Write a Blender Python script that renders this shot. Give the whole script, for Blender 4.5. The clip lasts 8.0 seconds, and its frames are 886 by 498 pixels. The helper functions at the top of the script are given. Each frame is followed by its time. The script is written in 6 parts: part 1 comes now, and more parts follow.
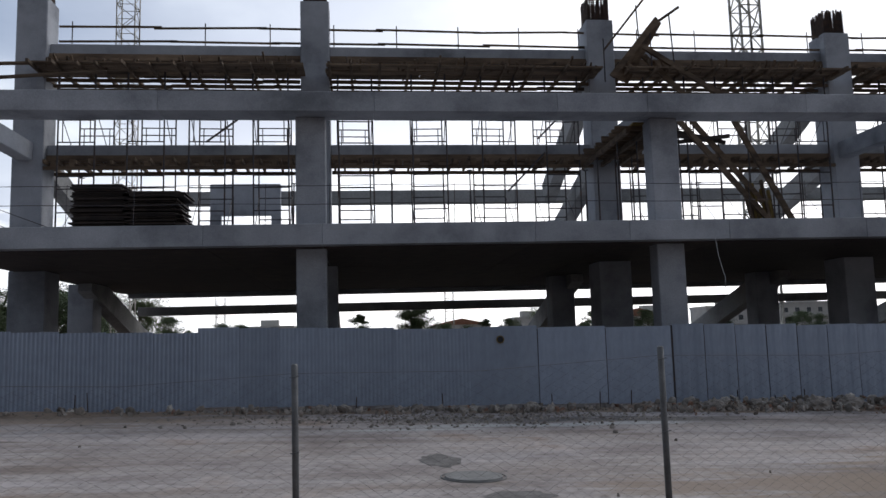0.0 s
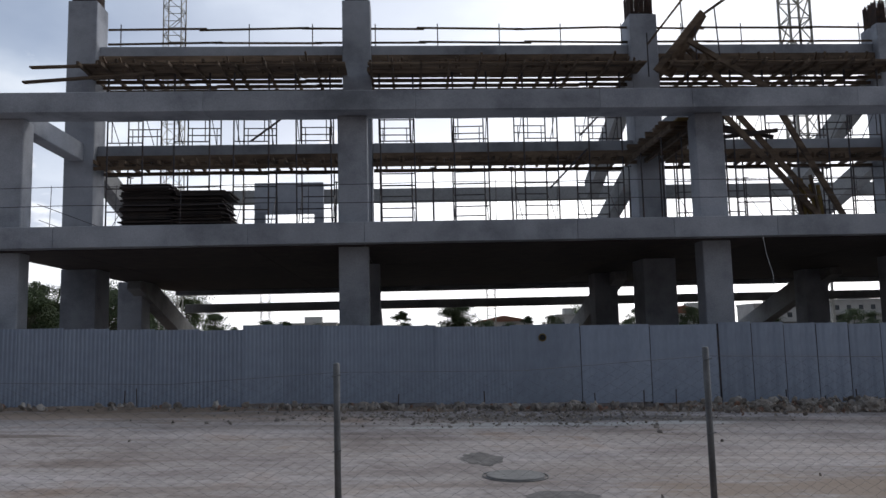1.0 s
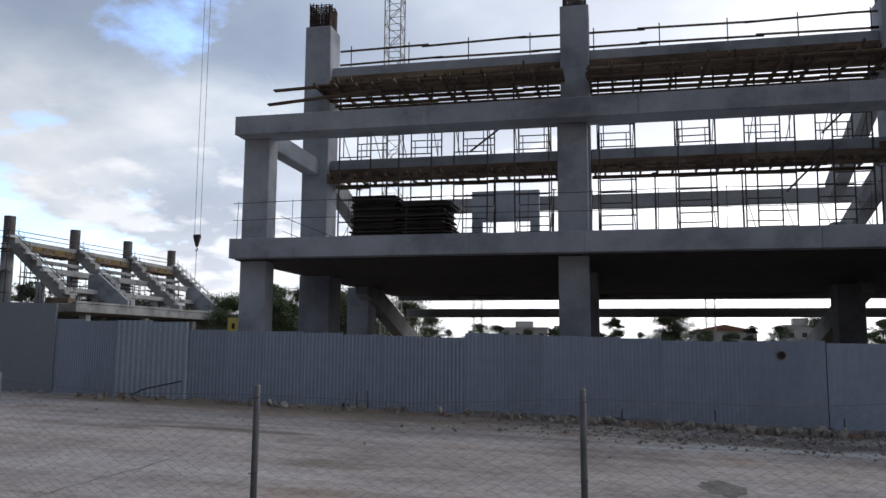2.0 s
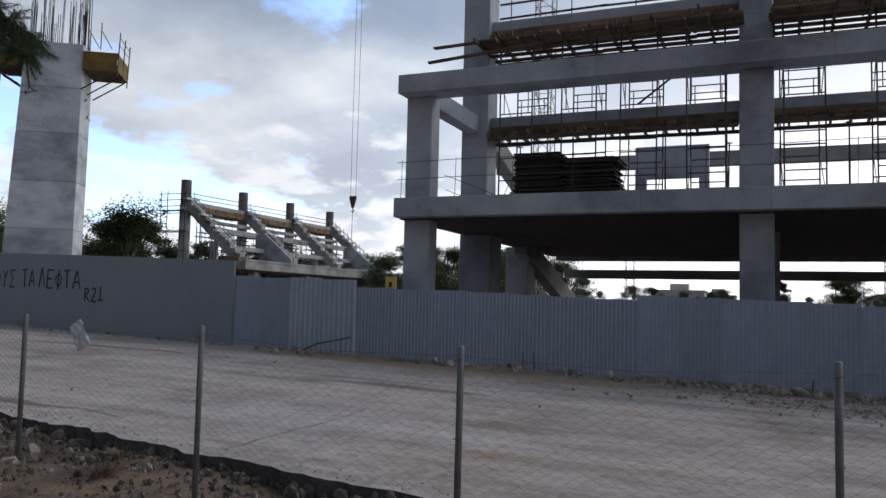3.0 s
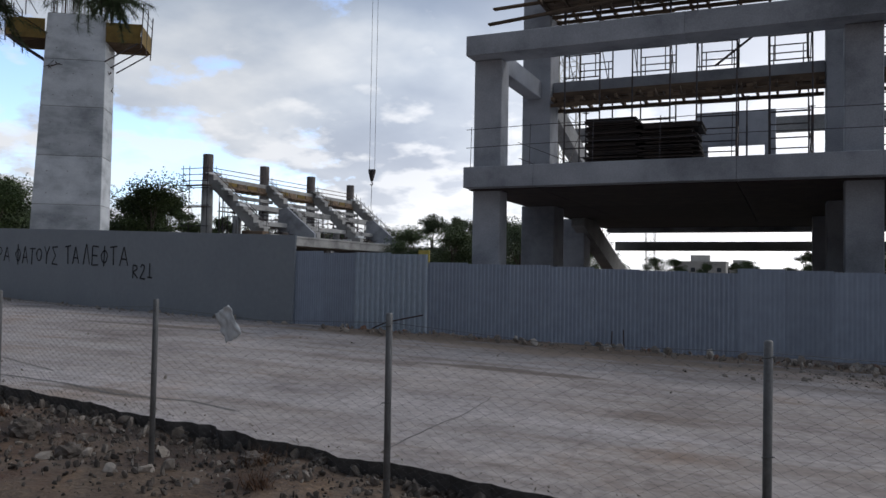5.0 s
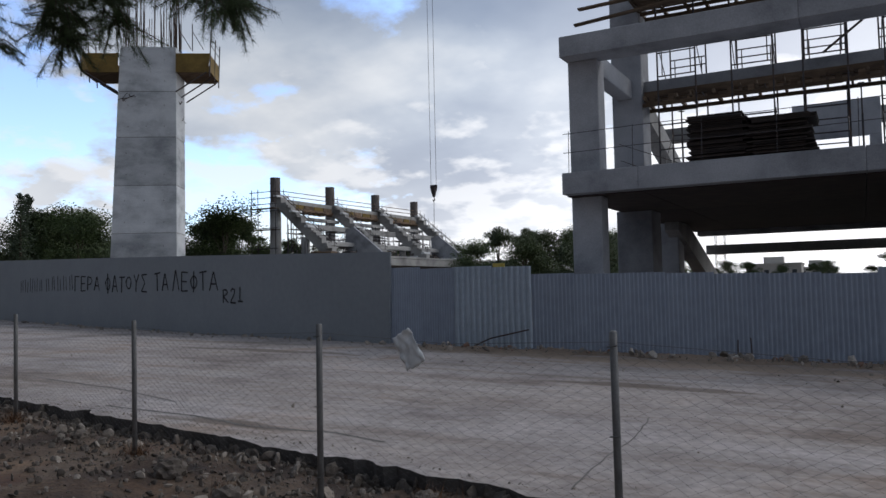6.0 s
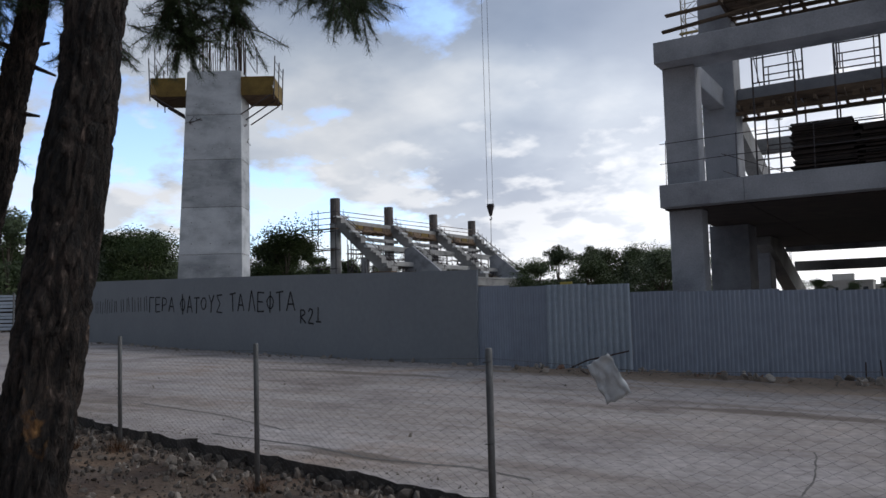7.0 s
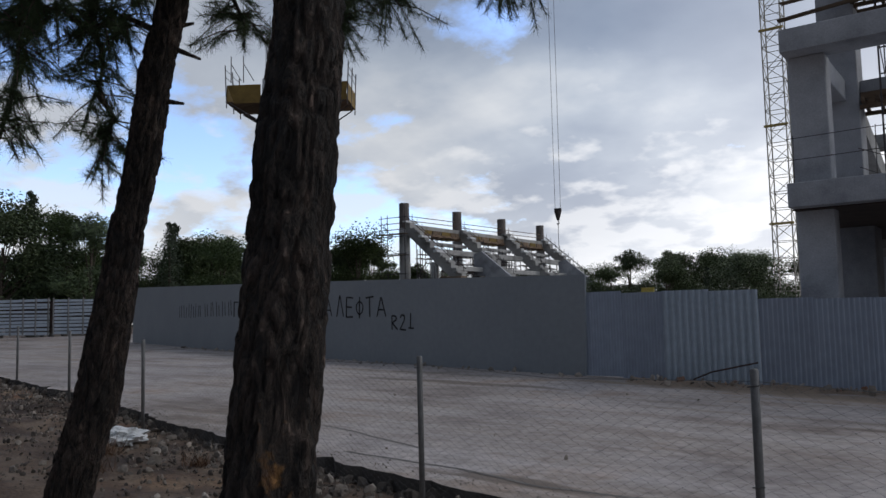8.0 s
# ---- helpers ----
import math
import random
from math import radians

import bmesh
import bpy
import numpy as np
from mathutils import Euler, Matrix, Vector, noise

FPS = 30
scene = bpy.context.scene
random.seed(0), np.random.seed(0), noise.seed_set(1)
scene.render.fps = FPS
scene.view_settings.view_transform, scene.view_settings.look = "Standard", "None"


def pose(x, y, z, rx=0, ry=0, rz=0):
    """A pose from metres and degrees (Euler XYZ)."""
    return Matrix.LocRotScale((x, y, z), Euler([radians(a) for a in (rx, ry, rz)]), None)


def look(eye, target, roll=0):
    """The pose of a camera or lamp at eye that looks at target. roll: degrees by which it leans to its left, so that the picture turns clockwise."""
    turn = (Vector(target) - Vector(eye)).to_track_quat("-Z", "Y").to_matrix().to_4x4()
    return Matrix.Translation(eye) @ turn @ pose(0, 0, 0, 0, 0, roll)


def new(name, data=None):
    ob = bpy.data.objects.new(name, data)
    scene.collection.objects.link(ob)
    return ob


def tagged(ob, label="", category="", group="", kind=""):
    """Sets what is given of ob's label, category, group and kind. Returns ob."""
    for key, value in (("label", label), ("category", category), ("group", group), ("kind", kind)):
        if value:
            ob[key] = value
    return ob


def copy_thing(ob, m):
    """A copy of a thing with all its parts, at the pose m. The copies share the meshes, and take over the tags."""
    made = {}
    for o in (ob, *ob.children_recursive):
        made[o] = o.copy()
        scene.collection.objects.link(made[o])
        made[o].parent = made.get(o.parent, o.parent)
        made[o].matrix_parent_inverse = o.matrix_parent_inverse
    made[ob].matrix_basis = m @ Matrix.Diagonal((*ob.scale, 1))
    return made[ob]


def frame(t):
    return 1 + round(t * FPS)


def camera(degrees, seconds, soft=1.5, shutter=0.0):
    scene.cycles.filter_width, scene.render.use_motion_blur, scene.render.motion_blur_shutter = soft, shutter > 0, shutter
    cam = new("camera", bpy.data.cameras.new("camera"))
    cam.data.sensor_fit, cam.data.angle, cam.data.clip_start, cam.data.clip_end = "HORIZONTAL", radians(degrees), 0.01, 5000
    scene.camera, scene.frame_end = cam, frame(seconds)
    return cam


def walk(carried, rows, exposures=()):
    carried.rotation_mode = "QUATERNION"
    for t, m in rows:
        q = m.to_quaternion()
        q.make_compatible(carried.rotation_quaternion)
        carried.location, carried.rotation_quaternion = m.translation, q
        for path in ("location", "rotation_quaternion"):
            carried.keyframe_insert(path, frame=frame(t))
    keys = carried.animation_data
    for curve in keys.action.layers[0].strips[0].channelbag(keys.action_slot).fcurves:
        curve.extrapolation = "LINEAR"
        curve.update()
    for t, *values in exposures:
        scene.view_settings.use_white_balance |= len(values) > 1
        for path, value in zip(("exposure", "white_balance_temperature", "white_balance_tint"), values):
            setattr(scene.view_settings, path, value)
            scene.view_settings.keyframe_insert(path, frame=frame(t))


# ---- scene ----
cam = camera(58.7, 8.0)
PATH = [
    (0, (-0.081, 0.221, 1.442), (0.133, 2.197, 1.672), -1.6),
    (0.5, (-0.077, 0.213, 1.444), (0.105, 2.191, 1.675), -1.6),
    (1, (-0.071, 0.225, 1.462), (0.037, 2.21, 1.687), -1.4),
    (1.5, (-0.127, 0.235, 1.512), (-0.149, 2.229, 1.674), -0.2),
    (1.7, (-0.219, 0.267, 1.559), (-0.347, 2.251, 1.771), -0.4),
    (2, (-0.346, 0.38, 1.608), (-0.764, 2.322, 1.849), 0.4),
    (2.2, (-0.46, 0.461, 1.605), (-1.042, 2.361, 1.833), 0.9),
    (3.3, (-1.107, 0.793, 1.6), (-1.884, 2.632, 1.712), 1.3),
    (3.5, (-1.237, 0.799, 1.625), (-1.968, 2.657, 1.734), 0.5),
    (4, (-1.736, 1.036, 1.62), (-2.45, 2.9, 1.743), -1.5),
    (4.5, (-2.301, 1.17, 1.621), (-3.033, 3.028, 1.734), -0.7),
    (5, (-2.88, 1.203, 1.627), (-3.684, 3.033, 1.694), 1.0),
    (5.2, (-3.134, 1.262, 1.615), (-3.983, 3.072, 1.677), 0.7),
    (6.3, (-4.482, 1.592, 1.625), (-5.45, 3.338, 1.744), -1.5),
    (6.5, (-4.684, 1.66, 1.615), (-5.681, 3.389, 1.744), -1.5),
    (7, (-5.346, 1.758, 1.64), (-6.398, 3.451, 1.796), -1.5),
    (7.5, (-5.995, 1.85, 1.678), (-7.025, 3.556, 1.852), -1.1),
    (7.7, (-6.294, 1.887, 1.683), (-7.344, 3.580, 1.858), -1.1),
    (8, (-6.73, 1.942, 1.698), (-7.91, 3.548, 1.871), -1.2),
]
walk(cam, [(t, look(eye, target, roll)) for t, eye, target, roll in PATH], exposures=[(0.0, 0.55), (2.2, 0.46), (3.5, 0.40), (5.0, 0.35), (6.5, 0.30), (7.5, 0.28), (8.0, 0.15)])


# ---- light and sky ----
world = bpy.data.worlds.new("overcast_sky")
scene.world = world
world.use_nodes = True
SUN_ELEVATION, SUN_AZIMUTH = 48.0, 40.0   # azimuth clockwise from +y


def build_sky():
    nt = world.node_tree
    n, l = nt.nodes, nt.links
    n.clear()
    out = n.new("ShaderNodeOutputWorld")
    bg = n.new("ShaderNodeBackground")
    bg.inputs["Strength"].default_value = 1.0
    sky = n.new("ShaderNodeTexSky")
    sky.sky_type = 'NISHITA'
    sky.sun_disc = False
    sky.sun_elevation = radians(SUN_ELEVATION)
    sky.sun_rotation = radians(SUN_AZIMUTH)
    dim = n.new("ShaderNodeVectorMath")
    dim.operation = 'SCALE'
    dim.inputs["Scale"].default_value = 0.24
    tint = n.new("ShaderNodeVectorMath")
    tint.operation = 'MULTIPLY'
    tint.inputs[1].default_value = (1.0, 1.06, 1.26)
    l.new(sky.outputs[0], tint.inputs[0])
    l.new(tint.outputs[0], dim.inputs[0])
    tc = n.new("ShaderNodeTexCoord")
    sep = n.new("ShaderNodeSeparateXYZ")
    l.new(tc.outputs["Generated"], sep.inputs[0])

    def calc(op, a, b, c=0.0):
        m = n.new("ShaderNodeMath")
        m.operation = op
        for i, v in enumerate((a, b, c)):
            if isinstance(v, (int, float)):
                m.inputs[i].default_value = v
            else:
                l.new(v, m.inputs[i])
        return m.outputs[0]
    up = calc('ADD', calc('MAXIMUM', sep.outputs[2], 0.0), 0.30)
    comb = n.new("ShaderNodeCombineXYZ")
    l.new(calc('DIVIDE', sep.outputs[0], up), comb.inputs[0])
    l.new(calc('DIVIDE', sep.outputs[1], up), comb.inputs[1])

    def clouds(scale, detail, rough, shift):
        mp = n.new("ShaderNodeMapping")
        mp.inputs["Location"].default_value = shift
        l.new(comb.outputs[0], mp.inputs[0])
        t = n.new("ShaderNodeTexNoise")
        t.inputs["Scale"].default_value = scale
        t.inputs["Detail"].default_value = detail
        t.inputs["Roughness"].default_value = rough
        l.new(mp.outputs[0], t.inputs["Vector"])
        return t.outputs[0]

    def ramp(src, stops):
        r = n.new("ShaderNodeValToRGB")
        r.color_ramp.elements[0].position = stops[0][0]
        r.color_ramp.elements[0].color = (*stops[0][1], 1)
        r.color_ramp.elements[1].position = stops[-1][0]
        r.color_ramp.elements[1].color = (*stops[-1][1], 1)
        for p, c in stops[1:-1]:
            r.color_ramp.elements.new(p).color = (*c, 1)
        l.new(src, r.inputs[0])
        return r.outputs[0]
    cover = clouds(1.6, 10, 0.58, (3.1, 0.4, 0))
    # cloud cover thins out towards -x, where the blue shows through
    cover = calc('ADD', calc('ADD', cover, calc('MULTIPLY', calc('SUBTRACT', 0.28, calc('MINIMUM', calc('MAXIMUM', sep.outputs[2], 0.0), 0.28)), 0.25)), calc('MULTIPLY', calc('DIVIDE', sep.outputs[0], up), 0.14))
    mask = ramp(calc('ADD', cover, 0.168), [(0.415, (0, 0, 0)), (0.48, (1, 1, 1))])
    body = clouds(1.45, 8, 0.5, (7.7, 2.2, 0))
    shade = ramp(body, [(0.36, (0.26, 0.32, 0.44)), (0.47, (0.33, 0.395, 0.515)), (0.57, (0.47, 0.535, 0.64)), (0.70, (0.80, 0.83, 0.875))])
    # the clouds are thinner and whiter towards -x
    thin = n.new("ShaderNodeMixRGB")
    l.new(calc('MINIMUM', calc('MAXIMUM', calc('MULTIPLY_ADD', sep.outputs[0], -2.6, -1.7), 0.0), 0.65), thin.inputs[0])
    l.new(shade, thin.inputs[1])
    thin.inputs[2].default_value = (0.80, 0.835, 0.88, 1)
    shade = thin.outputs[0]
    low = ramp(sep.outputs[2], [(0.0, (1, 1, 1)), (0.16, (0.35, 0.35, 0.35)), (0.34, (0, 0, 0))])
    mixl = n.new("ShaderNodeMixRGB")
    l.new(calc('MULTIPLY', low, 0.5), mixl.inputs[0])
    l.new(shade, mixl.inputs[1])
    mixl.inputs[2].default_value = (0.98, 0.96, 0.95, 1)
    mix = n.new("ShaderNodeMixRGB")
    l.new(mask, mix.inputs[0])
    l.new(dim.outputs[0], mix.inputs[1])
    l.new(mixl.outputs[0], mix.inputs[2])
    # heaped white cumulus low over the horizon
    heap = calc('ADD', clouds(5.5, 8, 0.5, (1.3, 5.2, 0)), calc('MULTIPLY', calc('SUBTRACT', 0.17, calc('MINIMUM', calc('MAXIMUM', sep.outputs[2], 0.0), 0.4)), 1.1))
    heaped = ramp(heap, [(0.50, (0, 0, 0)), (0.60, (1, 1, 1))])
    over = n.new("ShaderNodeMixRGB")
    l.new(calc('MULTIPLY', heaped, 0.6), over.inputs[0])
    l.new(mix.outputs[0], over.inputs[1])
    over.inputs[2].default_value = (0.90, 0.91, 0.94, 1)
    # the sky is brighter on the sun's side and under the sun than behind and overhead
    side = calc('ADD', calc('MULTIPLY', sep.outputs[0], 0.95 * math.sin(radians(SUN_AZIMUTH))), calc('MULTIPLY', sep.outputs[1], 0.95 * math.cos(radians(SUN_AZIMUTH))))
    ahead = calc('MULTIPLY', calc('MINIMUM', calc('MAXIMUM', calc('MULTIPLY', sep.outputs[1], 2.5), 0.0), 1.0), 0.84)
    level = calc('MULTIPLY', calc('MAXIMUM', calc('MAXIMUM', calc('ADD', side, 0.66), ahead), calc('MULTIPLY_ADD', calc('MAXIMUM', sep.outputs[2], 0.0), 0.72, 0.03)), calc('SUBTRACT', 1.0, calc('MULTIPLY', calc('MAXIMUM', sep.outputs[2], 0.0), 0.40)))
    gain = n.new("ShaderNodeVectorMath")
    gain.operation = 'SCALE'
    # thin bright cloud round the veiled sun
    veil = n.new("ShaderNodeMixRGB")
    l.new(calc('MINIMUM', calc('MULTIPLY', calc('MAXIMUM', calc('SUBTRACT', side, 0.38), 0.0), 1.0), 0.6), veil.inputs[0])
    l.new(over.outputs[0], veil.inputs[1])
    veil.inputs[2].default_value = (0.93, 0.90, 0.89, 1)
    l.new(veil.outputs[0], gain.inputs[0])
    l.new(level, gain.inputs["Scale"])
    l.new(gain.outputs[0], bg.inputs["Color"])
    l.new(bg.outputs[0], out.inputs[0])


build_sky()
sun = new("sun", bpy.data.lights.new("sun", 'SUN'))
sun.data.energy = 0.45
sun.data.angle = radians(12)
sun.data.color = (1.0, 0.95, 0.88)
az, el = radians(SUN_AZIMUTH), radians(SUN_ELEVATION)
sun.matrix_basis = look((math.sin(az) * math.cos(el) * 50, math.cos(az) * math.cos(el) * 50, math.sin(el) * 50), (0, 0, 0))


# ---- materials ----
def material(name, colours, scale=3.0, rough=0.85, metal=0.0, grain=40.0, bump=0.25, stain=0.35, stretch=(1, 1, 1), object_random=0.0, per_island=0.0, coord="Object"):
    """Two scales of variation between the given colours, with fine relief."""
    mt = bpy.data.materials.new(name)
    mt.use_nodes = True
    nt = mt.node_tree
    n, l = nt.nodes, nt.links
    b = n["Principled BSDF"]
    b.inputs["Metallic"].default_value = metal
    tc = n.new("ShaderNodeTexCoord")
    mp = n.new("ShaderNodeMapping")
    mp.inputs["Scale"].default_value = stretch
    l.new(tc.outputs[coord], mp.inputs[0])
    big = n.new("ShaderNodeTexNoise")
    big.inputs["Scale"].default_value = scale
    big.inputs["Detail"].default_value = 7
    big.inputs["Roughness"].default_value = 0.62
    l.new(mp.outputs[0], big.inputs["Vector"])
    fine = n.new("ShaderNodeTexNoise")
    fine.inputs["Scale"].default_value = grain
    fine.inputs["Detail"].default_value = 5
    l.new(mp.outputs[0], fine.inputs["Vector"])
    r = n.new("ShaderNodeValToRGB")
    els = r.color_ramp.elements
    els[0].position, els[1].position = 0.32, 0.68
    els[0].color, els[1].color = (*colours[0], 1), (*colours[-1], 1)
    for i, c in enumerate(colours[1:-1]):
        els.new(0.32 + 0.36 * (i + 1) / (len(colours) - 1)).color = (*c, 1)
    l.new(big.outputs[0], r.inputs[0])
    mix = n.new("ShaderNodeMixRGB")
    mix.blend_type = 'OVERLAY'
    mix.inputs[0].default_value = stain
    l.new(r.outputs[0], mix.inputs[1])
    l.new(fine.outputs[0], mix.inputs[2])
    last = mix.outputs[0]
    for amount, node, sock in ((object_random, "ShaderNodeObjectInfo", "Random"), (per_island, "ShaderNodeNewGeometry", "Random Per Island")):
        if amount:
            info = n.new(node)
            ma = n.new("ShaderNodeMath")
            ma.operation = 'MULTIPLY_ADD'
            ma.inputs[1].default_value = 2 * amount
            ma.inputs[2].default_value = 1 - amount
            l.new(info.outputs[sock], ma.inputs[0])
            hs = n.new("ShaderNodeHueSaturation")
            l.new(ma.outputs[0], hs.inputs["Value"])
            l.new(last, hs.inputs["Color"])
            last = hs.outputs[0]
    l.new(last, b.inputs["Base Color"])
    rr = n.new("ShaderNodeMath")
    rr.operation = 'MULTIPLY_ADD'
    rr.inputs[1].default_value = 0.25
    rr.inputs[2].default_value = rough - 0.12
    l.new(fine.outputs[0], rr.inputs[0])
    l.new(rr.outputs[0], b.inputs["Roughness"])
    if bump:
        bp = n.new("ShaderNodeBump")
        bp.inputs["Strength"].default_value = bump
        bp.inputs["Distance"].default_value = 0.02
        l.new(fine.outputs[0], bp.inputs["Height"])
        l.new(bp.outputs[0], b.inputs["Normal"])
    return mt


CONCRETE = material("concrete_frame", [(0.17, 0.178, 0.195), (0.315, 0.327, 0.353), (0.40, 0.413, 0.44)], scale=0.55, grain=30, bump=0.15, stain=0.3, object_random=0.12)
CONCRETE_DARK = material("concrete_soffit", [(0.16, 0.16, 0.16), (0.24, 0.235, 0.23)], scale=0.8, grain=25, bump=0.2)
CONCRETE_PALE = material("concrete_pylon", [(0.30, 0.325, 0.35), (0.50, 0.53, 0.56), (0.60, 0.63, 0.655)], scale=0.6, grain=22, bump=0.1, stain=0.3, object_random=0.12, stretch=(0.7, 0.7, 1.6))
CONCRETE_STAND = material("concrete_stand", [(0.18, 0.18, 0.178), (0.345, 0.342, 0.335), (0.43, 0.425, 0.415)], scale=0.4, grain=12, bump=0.1, object_random=0.12)
SHEET = material("painted_sheet_metal", [(0.245, 0.285, 0.36), (0.295, 0.34, 0.42), (0.33, 0.375, 0.45)], scale=0.6, rough=0.5, grain=9, bump=0.05, stain=0.2, object_random=0.10, stretch=(1, 1, 0.4))
WALLBOARD = material("grey_painted_wall", [(0.24, 0.265, 0.29), (0.28, 0.305, 0.33)], scale=0.35, rough=0.6, grain=6, bump=0.04, stain=0.15)
ASPHALT = material("dusty_road", [(0.235, 0.207, 0.198), (0.365, 0.335, 0.328), (0.435, 0.402, 0.392), (0.37, 0.30, 0.256)], scale=0.4, grain=9, bump=0.6, stain=0.5, stretch=(1, 1, 1))
DIRT = material("dry_dirt", [(0.030, 0.019, 0.014), (0.08, 0.052, 0.037), (0.155, 0.115, 0.085), (0.10, 0.052, 0.032)], scale=0.75, grain=24, bump=1.0, stain=0.7)
STONE = material("rubble_stone", [(0.20, 0.165, 0.135), (0.35, 0.315, 0.28)], scale=4, grain=25, bump=0.5, per_island=0.4)
GALV = material("galvanised_steel", [(0.15, 0.15, 0.15), (0.23, 0.23, 0.23)], scale=6, rough=0.6, metal=0.3, grain=60, bump=0.05)
WIRE = material("wire", [(0.12, 0.12, 0.12), (0.18, 0.18, 0.18)], scale=8, rough=0.5, metal=0.3, grain=60, bump=0)
SCAFF = material("scaffold_steel", [(0.035, 0.035, 0.045), (0.07, 0.065, 0.07), (0.12, 0.07, 0.05)], scale=5, rough=0.6, metal=0.3, grain=50, bump=0.05)
# Pale metal of the slats; on the angled hoarding bay it paints brighter light.
PALE_SHEET = material("pale_slats_and_lit_bay", [(0.34, 0.40, 0.47), (0.41, 0.47, 0.54)], scale=0.8, rough=0.5, metal=0.0, grain=8, bump=0.03, stain=0.2)
STANDCAGE = material("weathered_column_cage", [(0.10, 0.085, 0.08), (0.20, 0.175, 0.165)], scale=3, rough=0.8, grain=20, bump=0.3, stretch=(1, 1, 0.2))
REBAR = material("rusty_rebar", [(0.035, 0.025, 0.022), (0.09, 0.05, 0.035)], scale=6, rough=0.8, metal=0.3, grain=50, bump=0.1)
TIMBER = material("formwork_timber", [(0.06, 0.04, 0.027), (0.135, 0.092, 0.06), (0.21, 0.15, 0.10)], scale=2.2, grain=22, bump=0.3, stretch=(0.3, 1.6, 1.6), object_random=0.3, per_island=0.25)
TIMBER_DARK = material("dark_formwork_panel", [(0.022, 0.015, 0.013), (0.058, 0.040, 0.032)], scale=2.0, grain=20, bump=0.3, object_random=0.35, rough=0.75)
YELLOW = material("yellow_formwork", [(0.13, 0.085, 0.022), (0.23, 0.155, 0.04)], scale=1.5, grain=15, bump=0.1, stain=0.4)
SIGN_YELLOW = material("yellow_sign_paint", [(0.58, 0.47, 0.10), (0.68, 0.57, 0.16)], scale=2, grain=10, rough=0.5, bump=0)
CRANE = material("crane_paint", [(0.45, 0.33, 0.10), (0.60, 0.47, 0.20)], scale=1.0, grain=9, rough=0.5, bump=0)
CRANE_PALE = material("crane_mast_paint", [(0.40, 0.38, 0.33), (0.52, 0.49, 0.42)], scale=1.0, grain=9, rough=0.55, bump=0)
BLACK = material("black_paint", [(0.012, 0.012, 0.014), (0.03, 0.03, 0.033)], scale=6, grain=30, bump=0)
BARK = material("pine_bark", [(0.014, 0.011, 0.010), (0.044, 0.033, 0.028), (0.092, 0.072, 0.061)], scale=5, grain=28, bump=1.0, stain=0.6, stretch=(1, 1, 0.5))


